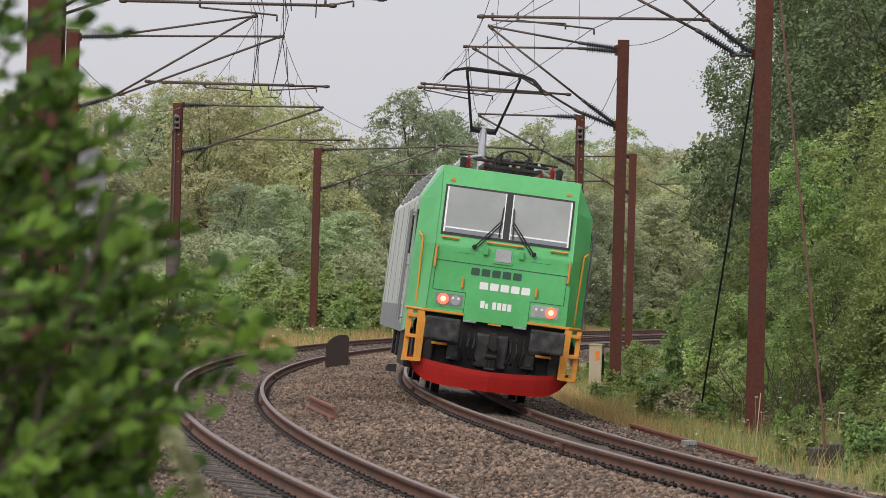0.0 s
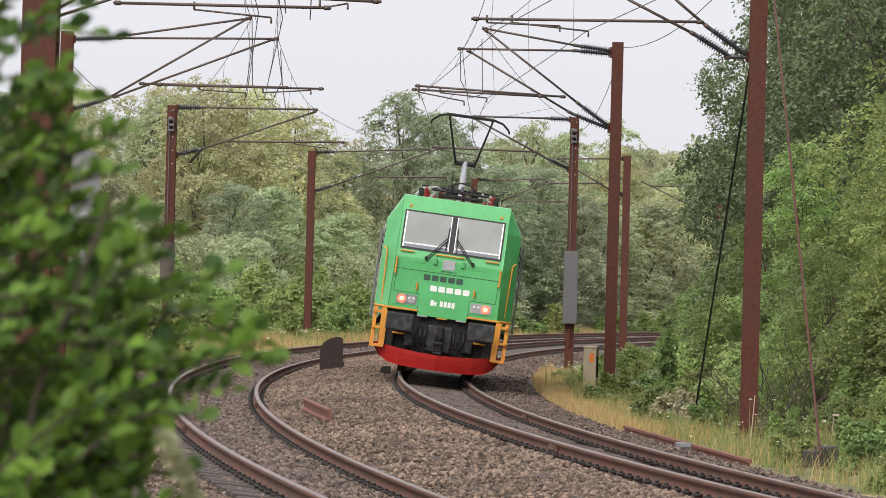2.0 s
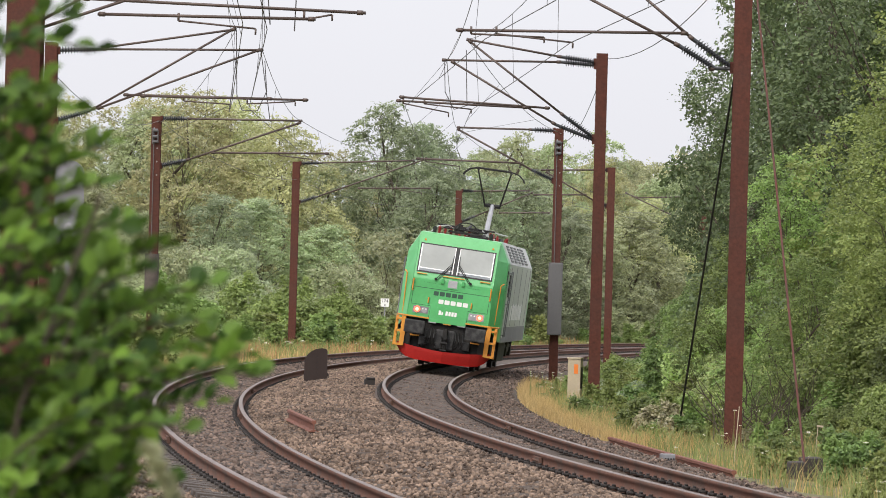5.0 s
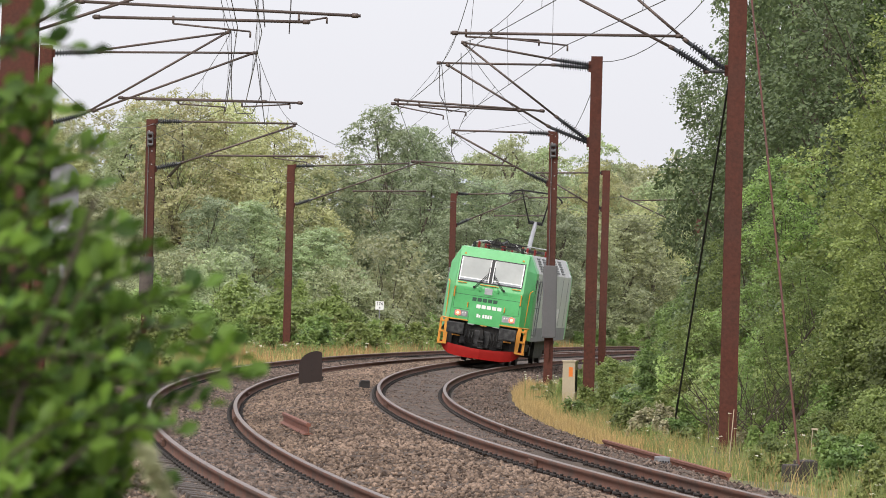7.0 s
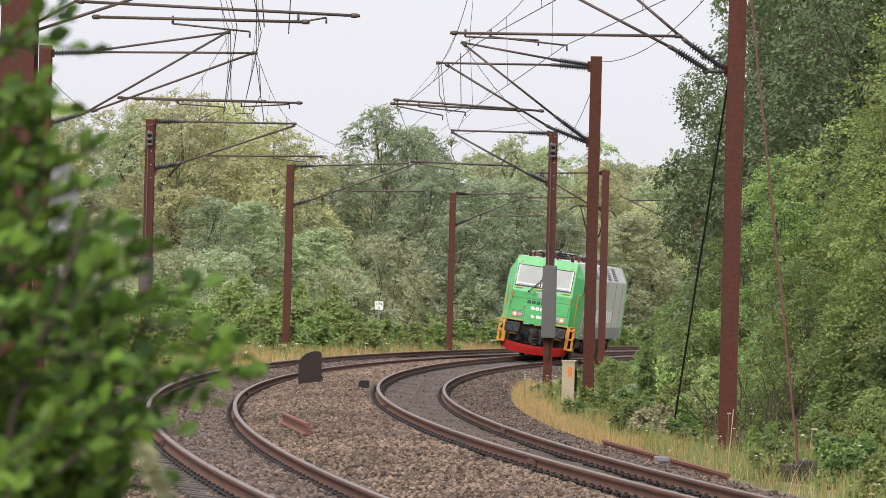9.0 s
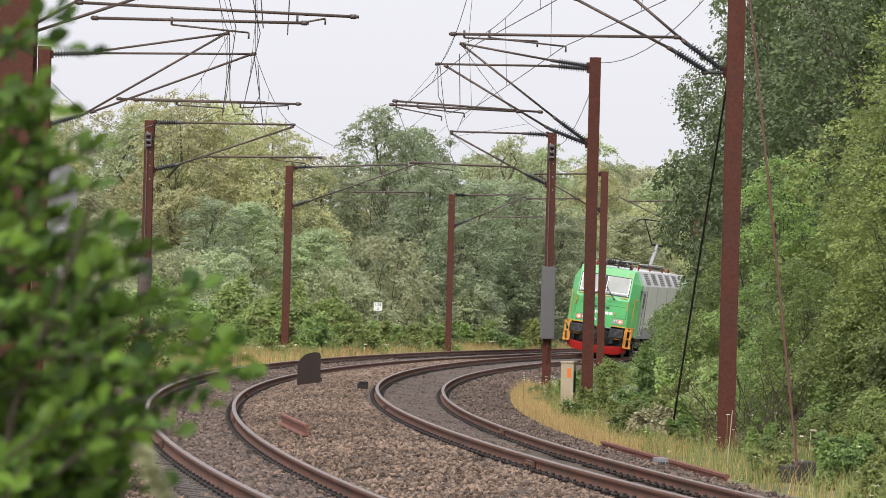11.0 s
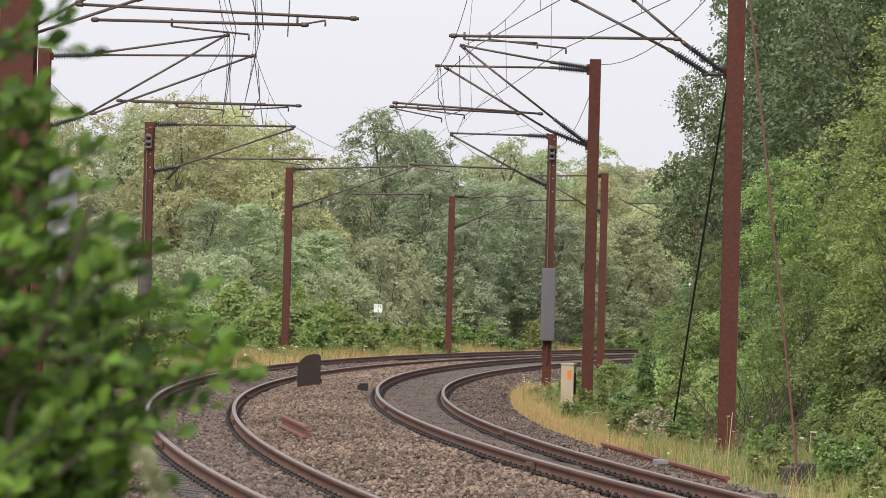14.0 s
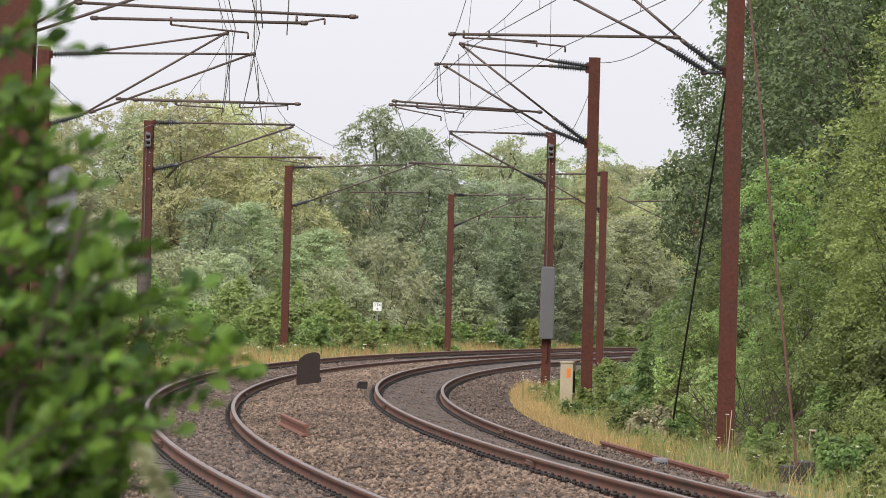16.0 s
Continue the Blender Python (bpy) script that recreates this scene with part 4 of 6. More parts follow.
        part("tail_lamp", bm, TAIL_LAMP, hl, "lit red tail lamp")
        bm = bmesh.new()
        tube(bm, (sx * 0.905, fy(1.6, 0.034), 1.605), (sx * 0.905, fy(1.6, 0.05), 1.605), 0.05, 0.03, seg=16)
        part("lamp_core", bm, LAMP_CORE, hl, "bright lamp centre")
        for k in (-0.15, 0.16):
            bm = bmesh.new()
            tube(bm, (sx * 0.70 + k * 0.3, fy(1.6, 0.03), 1.605 + abs(k) * 0.2), (sx * 0.70 + k * 0.3, fy(1.6, 0.04), 1.605 + abs(k) * 0.2), 0.022, seg=10)
            part("bulb", bm, WHITE, hl)
    tl = new("top_lamp")
    tl.parent = loco
    bm = bmesh.new()
    plate(bm, -0.165, 0.165, 2.30, 2.58, 0.0, 0.02, 0.02)
    part("housing", bm, GREEN, tl)
    bm = bmesh.new()
    plate(bm, -0.13, 0.13, 2.335, 2.545, 0.0, 0.028, 0.015)
    part("lens", bm, LAMPGLASS, tl, "clear square lamp glass")
    # maker's marks as plain shapes: a dark row over a white row, then a row of white bars

    def logo(x0, z, mat, name):
        for i in range(5):
            bm = bmesh.new()
            plate(bm, x0 + i * 0.176, x0 + i * 0.176 + 0.142, z + 0.008, z + 0.13, 0, 0.006, 0.018)
            part(name, bm, mat, loco)

    logo(-0.50, 2.055, DARKTXT, "dark_logo_shape")
    logo(-0.33, 1.835, WHITE, "white_logo_shape")
    bm = bmesh.new()
    for x, w in ((-0.28, 0.07), (-0.195, 0.045), (-0.08, 0.065), (0.005, 0.065), (0.09, 0.065), (0.175, 0.065)):
        plate(bm, x, x + w, 1.535, 1.655 if w > 0.05 else 1.62, 0.0, 0.016)
    part("number_bars", bm, WHITE, loco, "white bars of the running number")
    # sill strip, buffers, coupler
    for sx in (-1, 1):
        bm = bmesh.new()
        a, b = (0.53, 1.24) if sx > 0 else (-1.24, -0.53)
        box(bm, a, b, -0.045, 0.0, 1.37, 1.41, 0.006)
        tube(bm, (sx * 1.23, -0.02, 1.39), (sx * 1.475, 0.60, 1.39), 0.024)
        part("sill_strip", bm, YELLOW, loco, "orange-yellow edge strip")
    bm = bmesh.new()
    box(bm, -0.11, 0.11, -0.03, 0.0, 1.27, 1.295, 0.004)
    part("step_tread", bm, YELLOW, loco)
    for x in (-0.53, 0.31):
        bm = bmesh.new()
        box(bm, x, x + 0.22, -0.04, 0.0, 1.27, 1.30, 0.004)
        part("step_plate", bm, STEEL, loco)
    bm = bmesh.new()
    box(bm, -1.2, 1.2, 0.12, 0.7, 0.5, 1.36, 0.02)
    box(bm, -1.3, 1.3, 0.6, 1.3, 0.45, 1.3, 0.02)
    part("headstock", bm, BLACK, loco, "black headstock")
    for sx in (-1, 1):
        bf = new("buffer")
        bf.parent = loco
        bm = bmesh.new()
        box(bm, sx * 0.875 - 0.29, sx * 0.875 + 0.29, -0.52, -0.46, 0.92, 1.30, 0.035)
        part("buffer_head", bm, BUFFER, bf, "scuffed dark grey buffer plate")
        bm = bmesh.new()
        tube(bm, (sx * 0.875, -0.46, 1.08), (sx * 0.875, -0.15, 1.08), 0.10, seg=16)
        tube(bm, (sx * 0.875, -0.2, 1.08), (sx * 0.875, 0.15, 1.08), 0.15, seg=16)
        box(bm, sx * 0.875 - 0.24, sx * 0.875 + 0.24, 0.05, 0.14, 0.86, 1.30, 0.02)
        part("buffer_sleeve", bm, BLACK, bf)
        bm = bmesh.new()
        box(bm, sx * 0.875 - 0.13, sx * 0.875 + 0.13, -0.05, 0.1, 0.84, 0.88, 0.006)
        part("step_tread", bm, YELLOW, loco)
        # orange shunter's steps
        st = new("end_steps")
        st.parent = loco
        bm = bmesh.new()
        xa, xb = sx * 1.20, sx * 1.44
        prism(bm, [(xa - sx * 0.02, 1.36), (sx * 1.30, 1.36), (sx * 1.29, 1.2), (sx * 1.27, 0.52), (xa - sx * 0.05, 0.52), (xa - sx * 0.05, 1.22)], -0.10, -0.05)
        box(bm, sx * 1.38, sx * 1.46, -0.02, 0.03, 0.50, 1.36)
        box(bm, sx * 1.42, sx * 1.46, 0.03, 0.35, 0.50, 0.60)
        box(bm, sx * 1.42, sx * 1.46, 0.03, 0.35, 1.0, 1.36)
        part("frame", bm, YELLOW, st)
        for z in (0.54, 0.93, 1.27):
            bm = bmesh.new()
            box(bm, min(xa, xb), max(xa, xb), -0.08, 0.2, z - 0.03, z + 0.03, 0.006)
            part("tread", bm, YELLOW, st)
        # hoses
        for i, x in enumerate((0.30, 0.40, 0.52)):
            bm = bmesh.new()
            polytube(bm, [(sx * x, -0.02, 1.1), (sx * x, -0.16, 1.02), (sx * (x + 0.02), -0.2, 0.85), (sx * (x - 0.02), -0.14, 0.68), (sx * (x - 0.05), -0.02, 0.66)], 0.022, 8)
            part("brake_hose", bm, RUBBER, loco, "black hanging brake hose")
        bm = bmesh.new()
        box(bm, sx * 0.62 - 0.11, sx * 0.62 + 0.11, -0.08, 0.1, 0.62, 0.86, 0.02)
        tube(bm, (sx * 0.62, -0.08, 0.74), (sx * 0.62, -0.13, 0.74), 0.075, seg=14)
        part("socket_box", bm, BUFFER, loco, "dark connector box")
        bm = bmesh.new()
        box(bm, sx * 1.06 - 0.09, sx * 1.06 + 0.09, -0.02, 0.3, 0.55, 0.9, 0.03)
        part("sand_pipe_box", bm, BLACK, loco)
    cp = new("coupler")
    cp.parent = loco
    bm = bmesh.new()
    box(bm, -0.27, 0.27, 0.0, 0.16, 0.56, 1.12, 0.04)
    part("coupler_plate", bm, BUFFER, cp)
    bm = bmesh.new()
    prism(bm, [(-0.05, 1.15), (0.05, 1.15), (0.06, 0.98), (0.1, 0.9), (0.03, 0.84), (-0.06, 0.9)], -0.28, 0.0)
    part("draw_hook", bm, BLACK, cp)
    bm = bmesh.new()
    for x in (-0.06, 0.06):
        tube(bm, (x, -0.2, 0.95), (x, -0.16, 0.55), 0.028)
    tube(bm, (-0.09, -0.18, 0.75), (0.09, -0.18, 0.75), 0.05)
    tube(bm, (-0.09, -0.16, 0.54), (0.09, -0.16, 0.54), 0.035)
    part("screw_link", bm, BLACK, cp)
    # plough
    bm = bmesh.new()
    cols = [(0.0, -0.36, 0.50, 0.17), (0.4, -0.30, 0.515, 0.172), (0.8, -0.19, 0.545, 0.185), (1.05, -0.07, 0.575, 0.23), (1.22, 0.04, 0.60, 0.34), (1.35, 0.16, 0.62, 0.50)]
    for sx in (-1, 1):
        grid = []
        for x, y, zt, zb in cols:
            grid.append([bm.verts.new((sx * x, y + 0.11 * (k / 4) ** 1.4, zt + (zb - zt) * k / 4)) for k in range(5)])
            grid[-1].append(bm.verts.new((sx * x, y + 0.06, zb)))
        for p, q in zip(grid[:-1], grid[1:]):
            for k in range(5):
                bm.faces.new((p[k], p[k + 1], q[k + 1], q[k]))
    part("snow_plough", bm, PLOW, loco, "red V-shaped plough")
    bm = bmesh.new()
    for sx in (-1, 1):
        tube(bm, (sx * 0.7, 0.0, 0.52), (sx * 0.7, 0.7, 0.62), 0.05)
    part("plough_stay", bm, BLACK, loco)
    # underframe
    bm = bmesh.new()
    box(bm, -1.2, 1.2, 7.3, 11.3, 0.3, 1.0, 0.05)
    box(bm, -1.1, 1.1, 1.2, LOCO_L - 0.4, 0.75, 1.0, 0.02)
    part("underframe_box", bm, BLACK, loco, "black equipment box under the frame")
    for yb in (4.05, LOCO_L - 4.05):
        bg = new("bogie")
        bg.parent = loco
        for sx in (-1, 1):
            bm = bmesh.new()
            box(bm, sx * 1.0, sx * 1.16, yb - 1.9, yb + 1.9, 0.55, 0.8, 0.04)
            for yy in (yb - 1.3, yb + 1.3):
                box(bm, sx * 1.0, sx * 1.22, yy - 0.22, yy + 0.22, 0.42, 0.72, 0.05)
                tube(bm, (sx * 1.1, yy + 0.3, 0.5), (sx * 1.1, yy + 0.3, 0.95), 0.11)
            part("bogie_frame", bm, BLACK, bg)
        bm = bmesh.new()
        box(bm, -1.0, 1.0, yb - 0.5, yb + 0.5, 0.4, 0.75, 0.04)
        part("bolster", bm, BLACK, bg)
    wheels = []
    for yw in (2.75, 5.35, LOCO_L - 5.35, LOCO_L - 2.75):
        w = new("wheelset")
        w.parent = loco
        w.location = (0, yw, 0.625)
        bm = bmesh.new()
        tube(bm, (-0.95, 0, 0), (0.95, 0, 0), 0.09, seg=12)
        part("axle", bm, BLACK, w)
        for sx in (-1, 1):
            bm = bmesh.new()
            tube(bm, (sx * 0.69, 0, 0), (sx * 0.82, 0, 0), 0.625, seg=40)
            tube(bm, (sx * 0.68, 0, 0), (sx * 0.705, 0, 0), 0.652, seg=40)
            for k in range(6):
                a = k * math.pi / 3
                tube(bm, (sx * 0.82, 0.33 * math.cos(a), 0.33 * math.sin(a)), (sx * 0.84, 0.33 * math.cos(a), 0.33 * math.sin(a)), 0.06)
            part("wheel", bm, CLIP, w, "dark steel wheel")
        wheels.append((w, yw))
    # roof gear
    for x, y, mat in ((-0.72, 1.9, REDINS), (-0.4, 2.1, REDINS), (0.75, 2.2, REDINS), (0.1, 2.6, REDINS), (-0.7, 4.2, REDINS), (0.7, 4.6, REDINS), (0.6, 9, REDINS), (-0.6, 9.5, REDINS), (0.75, 12, REDINS), (-0.75, 15.2, REDINS), (0.5, 16, REDINS)):
        bm = bmesh.new()
        insulator(bm, (x, y, 3.84), (x, y, 4.08), 0.05)
        part("roof_insulator", bm, mat, loco, "red-brown roof insulator")
    bm = bmesh.new()
    for x in (-0.42, 0.5):
        box(bm, x - 0.035, x + 0.035, 1.7, 3.9, 3.93, 3.99, 0.01)
    for y in (1.8, 2.5, 3.2, 3.8):
        box(bm, -0.45, 0.53, y - 0.03, y + 0.03, 3.93, 3.98, 0.01)
    box(bm, -0.30, -0.02, 1.9, 2.3, 3.98, 4.10, 0.03)
    box(bm, 0.22, 0.42, 2.0, 2.6, 3.98, 4.07, 0.03)
    for y, z in ((1.9, 4.04), (2.6, 4.08), (3.3, 4.12)):
        tube(bm, (-0.62, y, z), (0.66, y, z), 0.022)
        tube(bm, (-0.2, y, 3.95), (-0.16, y, 4.2), 0.025)
        tube(bm, (0.24, y, 3.95), (0.3, y, 4.16), 0.025)
    tube(bm, (0.05, 1.9, 4.05), (0.05, 3.8, 4.2), 0.04)
    part("lowered_pantograph_base", bm, BLACK, loco, "black folded pantograph frame")
    bm = bmesh.new()
    for k in range(9):
        a = math.pi * k / 8
        b = math.pi * (k + 1) / 8
        tube(bm, (0.05 + 0.33 * math.cos(a), 1.75, 4.02 + 0.24 * math.sin(a)), (0.05 + 0.33 * math.cos(b), 1.75, 4.02 + 0.24 * math.sin(b)), 0.018)
    tube(bm, (-0.85, 2.6, 4.12), (0.85, 2.6, 4.12), 0.022)
    part("folded_head", bm, BLACK, loco)
    for sx in (-1, 1):
        bm = bmesh.new()
        tube(bm, (sx * 0.82, 1.35, 3.84), (sx * 0.82, 1.35, 3.98), 0.055, seg=12)
        tube(bm, (sx * 0.82, 1.28, 3.98), (sx * 0.82, 1.5, 3.98), 0.062, seg=12)
        part("horn", bm, RUBBER, loco, "black air horn")
    bm = bmesh.new()
    polytube(bm, [(-0.95, 1.8, 3.88), (-0.8, 2.0, 4.05), (-0.5, 2.2, 4.12), (-0.3, 2.5, 4.02)], 0.02, 8)
    polytube(bm, [(0.5, 2.2, 4.1), (0.62, 2.5, 3.98), (0.85, 2.8, 3.9)], 0.02, 8)
    polytube(bm, [(0.7, 4.6, 4.14), (0.6, 9, 4.14), (0.75, 12, 4.14)], 0.02, 8)
    polytube(bm, [(-0.7, 4.2, 4.14), (-0.6, 9.5, 4.14), (-0.75, 15.2, 4.14)], 0.02, 8)
    part("roof_cable", bm, SILVER, loco, "pale roof cable")
    # raised pantograph
    pg = new("pantograph")
    pg.parent = loco
    yp = 13.6
    bm = bmesh.new()
    box(bm, -0.5, 0.5, yp - 0.6, yp + 0.9, 3.95, 4.05, 0.02)
    part("base_frame", bm, BLACK, pg)
    knee = (0, yp + 0.95, 5.05)
    bm = bmesh.new()
    tube(bm, (0, yp - 0.4, 4.05), knee, 0.085, 0.07, 12)
    part("lower_arm", bm, STEEL, pg, "grey lower arm")
    bm = bmesh.new()
    tube(bm, (-0.26, knee[1], knee[2]), (0.26, knee[1], knee[2]), 0.06)
    for sx in (-1, 1):
        tube(bm, (sx * 0.24, knee[1], knee[2]), (sx * 0.52, yp - 0.45, 6.08), 0.03, 0.024)
    part("upper_arm", bm, BLACK, pg, "black forked upper arm")
    bm = bmesh.new()
    for dy in (-0.25, 0.25):
        tube(bm, (-0.55, yp - 0.45 + dy, 6.16), (0.55, yp - 0.45 + dy, 6.16), 0.028)
        for sx in (-1, 1):
            polytube(bm, [(sx * 0.55, yp - 0.45 + dy, 6.16), (sx * 0.78, yp - 0.45 + dy, 6.10), (sx * 0.93, yp - 0.45 + dy, 5.97), (sx * 0.97, yp - 0.45 + dy, 5.88)], 0.018, 8)
    for sx in (-1, 1):
        tube(bm, (sx * 0.52, yp - 0.72, 6.12), (sx * 0.52, yp - 0.18, 6.12), 0.035)
    part("collector_head", bm, BLACK, pg)
    return loco, wheels


BUFFER = material("scuffed_buffer_steel", (0.022, 0.022, 0.023), 0.5, 0.1, 0.4, 6, 40, 0.15, (0.05, 0.049, 0.048))
GLASS = material("windscreen_with_blind", (0.27, 0.285, 0.275), 0.16, 0, 0.05, 0.9, 8, 0.0, (0.31, 0.325, 0.315), 0.25, rvar=0.02)
LOCO, WHEELS = build_loco()

# ---------- plants ----------


def leaf_quads(c, nrm, size, r, aspect=0.55, fold=0.18):
    """Rhombic folded leaves at c with normals nrm."""
    n = len(c)
    a = r.normal(size=(n, 3))
    a -= (a * nrm).sum(1, keepdims=True) * nrm
    a /= np.linalg.norm(a, axis=1, keepdims=True) + 1e-9
    b = np.cross(nrm, a)
    s = np.asarray(size).reshape(-1, 1) * np.ones((n, 1))
    v = np.stack([c - a * s * 0.5, c + b * s * aspect * 0.5 + nrm * s * fold, c + a * s * 0.5, c - b * s * aspect * 0.5 + nrm * s * fold], 1)
    f = np.arange(n * 4).reshape(n, 4)
    return v.reshape(-1, 3), f


def spray_leaves(centres, radii, sprays, per, size, r, flat=0.8, spray=0.3, broad=False):
    """Leaves in small tilted sprays spread over the upper and outer sides of leaf masses; broad leaves have four corners."""
    cs, ns = [], []
    mean = np.mean(radii)
    mid = np.mean(centres, 0)
    for c, rad in zip(centres, radii):
        k = max(5, int(sprays * (rad / mean) ** 2))
        d = r.normal(size=(k, 3))
        d[:, 2] += 0.35
        out = (c - mid) * np.array([1, 1, 0.3])
        d += out / (np.linalg.norm(out) + 1e-6) * 0.45
        d /= np.linalg.norm(d, axis=1, keepdims=True)
        p = c + d * rad * r.uniform(0.68, 1.12, (k, 1)) * np.array([1, 1, flat])
        w = spray * r.uniform(0.6, 1.35, (k, 1))
        # each spray is a flat fan that leans outwards
        up = d * 0.55 + np.array([0, 0, 0.75]) + r.normal(size=(k, 3)) * 0.28
        up /= np.linalg.norm(up, axis=1, keepdims=True)
        q = r.normal(size=(k, per, 3)) * 0.55
        q -= (q * up[:, None]).sum(2, keepdims=True) * up[:, None] * 0.72
        nn = up[:, None] + r.normal(size=(k, per, 3)) * 0.42
        cs.append((p[:, None] + q * w[:, None]).reshape(-1, 3))
        ns.append(nn.reshape(-1, 3))
    c, nr = np.concatenate(cs), np.concatenate(ns)
    nr /= np.linalg.norm(nr, axis=1, keepdims=True)
    n = len(c)
    a = r.normal(size=(n, 3))
    a -= (a * nr).sum(1, keepdims=True) * nr
    a /= np.linalg.norm(a, axis=1, keepdims=True) + 1e-9
    b = np.cross(nr, a)
    s = (size * r.uniform(0.65, 1.3, n))[:, None]
    if broad:
        v = np.stack([c - a * s * 0.5, c + b * s * 0.37, c + a * s * 0.5, c - b * s * 0.37], 1).reshape(-1, 3)
        f = (np.array([(0, 1, 2), (0, 2, 3)])[None] + (np.arange(n) * 4)[:, None, None]).reshape(-1, 3)
    else:
        v = np.stack([c - a * s * 0.5, c + a * s * 0.12 + b * s * 0.42, c + a * s * 0.55 - b * s * 0.3], 1).reshape(-1, 3)
        f = np.arange(n * 3).reshape(n, 3)
    return v, f


def limb(bm, a, b, r0, r1, r, seg=6, bends=3):
    a, b = Vector(a), Vector(b)
    pts = [a.lerp(b, i / bends) + (Vector(r.normal(size=3)) * (b - a).length * 0.05 if 0 < i < bends else Vector()) for i in range(bends + 1)]
    for i in range(bends):
        tube(bm, pts[i], pts[i + 1], r0 + (r1 - r0) * i / bends, r0 + (r1 - r0) * (i + 1) / bends, seg)


def make_tree(seed, H, R, base, masses, sprays, per, leaf, mat, label, shape=1.0, spray=0.32, trunk=None):
    """A tree at the origin: tapered trunk with limbs, and a crown of leaf sprays gathered in uneven masses."""
    r = np.random.default_rng(seed)
    t = thing("tree", Matrix(), label, "tree", "trees along the line")
    tr = trunk or H * 0.013
    bm = bmesh.new()
    topx = r.normal(size=2) * R * 0.12
    limb(bm, (0, 0, -0.3), (topx[0], topx[1], H * 0.86), tr, tr * 0.2, r, 8, 5)
    cen, rad = [], []
    for i in range(masses):
        q = (i + r.random()) / masses
        z = base + (0.91 - base) * q
        env = math.sin(math.pi * min(1, 0.24 + 0.70 * q ** shape)) ** 0.7
        a = i * 2.4 + r.uniform(-0.6, 0.6)
        cr = R * r.uniform(0.24, 0.46) * (1.1 - 0.45 * q)
        d = max(0.0, R * env * r.uniform(0.55, 1.05) - cr * 0.45)
        c = np.array([math.cos(a) * d + topx[0] * q, math.sin(a) * d + topx[1] * q, z * H - cr * 0.3])
        cen.append(c)
        rad.append(cr)
        z0 = max(0.12, z - 0.2) * H * 0.86
        limb(bm, (topx[0] * z0 / H, topx[1] * z0 / H, z0), c, tr * 0.24 * (1 - 0.6 * q), tr * 0.06, r, 5, 3)
    part("trunk", bm, BARK, t, "grey-brown trunk and limbs")
    v, f = spray_leaves(np.array(cen), np.array(rad), sprays, per, leaf, r, 0.82, spray, leaf < 0.13)
    mesh_object("crown", v, f, mat, t)
    return t


def make_bush(seed, R, H, masses, sprays, per, leaf, mat, label, name="bush", shoots=0, spray=0.16):
    """Stems from one root, leaf masses on them, and leafy upright shoots standing out of the top."""
    r = np.random.default_rng(seed)
    t = thing(name, Matrix(), label, "bush", "lineside bushes")
    bm = bmesh.new()
    cen, rad = [], []
    for i in range(masses):
        a, q = i * 2.4 + r.uniform(-0.5, 0.5), math.sqrt((i + 0.5) / masses)
        d = R * q * 0.8
        top = H * math.sqrt(max(0.06, 1 - (q * 0.92) ** 2)) * r.uniform(0.7, 1.05)
        cr = min(R, H) * r.uniform(0.2, 0.36)
        c = np.array([math.cos(a) * d, math.sin(a) * d, max(0.12, top * (1 - 0.7 * r.random() ** 1.5) - cr * 0.4)])
        cen.append(c)
        rad.append(cr)
        limb(bm, (c[0] * 0.25, c[1] * 0.25, -0.1), c, 0.02 * H / 2, 0.006, r, 5, 3)
    for i in range(shoots):
        c = cen[r.integers(masses)] + np.array([r.normal() * 0.12 * R, r.normal() * 0.12 * R, 0])
        tip = c + np.array([r.normal() * 0.06, r.normal() * 0.06, 0.24 + 0.2 * r.random()]) * H
        limb(bm, c, tip, 0.006, 0.003, r, 4, 3)
        for j in range(4):
            cen.append(c + (tip - c) * (0.45 + 0.17 * j))
            rad.append(min(R, H) * (0.075 - 0.012 * j))
    part("woody_base", bm, TWIG, t, "thin brown stems")
    v, f = spray_leaves(np.array(cen), np.array(rad), sprays, per, leaf, r, 0.92, spray, leaf < 0.13)
    v[:, 2] = np.maximum(v[:, 2], -0.05)
    mesh_object("foliage", v, f, mat, t)
    return t


def put(ob, x, y, s=1.0, turn=0.0, first=False, sz=None, drop=0.1):
    m = Matrix.LocRotScale((x, y, at_ground(x, y) - drop), Euler((0, 0, turn)), (s, s, sz or s))
    if first:
        ob.matrix_world = m
        return ob
    return copy_thing(ob, m @ Matrix.Diagonal((*ob.scale, 1)).inverted())


def plant_many(kinds, spots, seed):
    """Spots: x, y, kind, scale, height scale. The first of each kind is the model itself."""
    r = np.random.default_rng(seed)
    used = set()
    for x, y, k, s, sz in spots:
        if k in ("b1", "b2", "w1", "w2") and y < 80 and 0.045 < x / y < 0.0705:
            continue                                            # the mown foot of the mast
        put(kinds[k], x, y, s, r.uniform(0, 6.28), k not in used, s * sz)
        used.add(k)


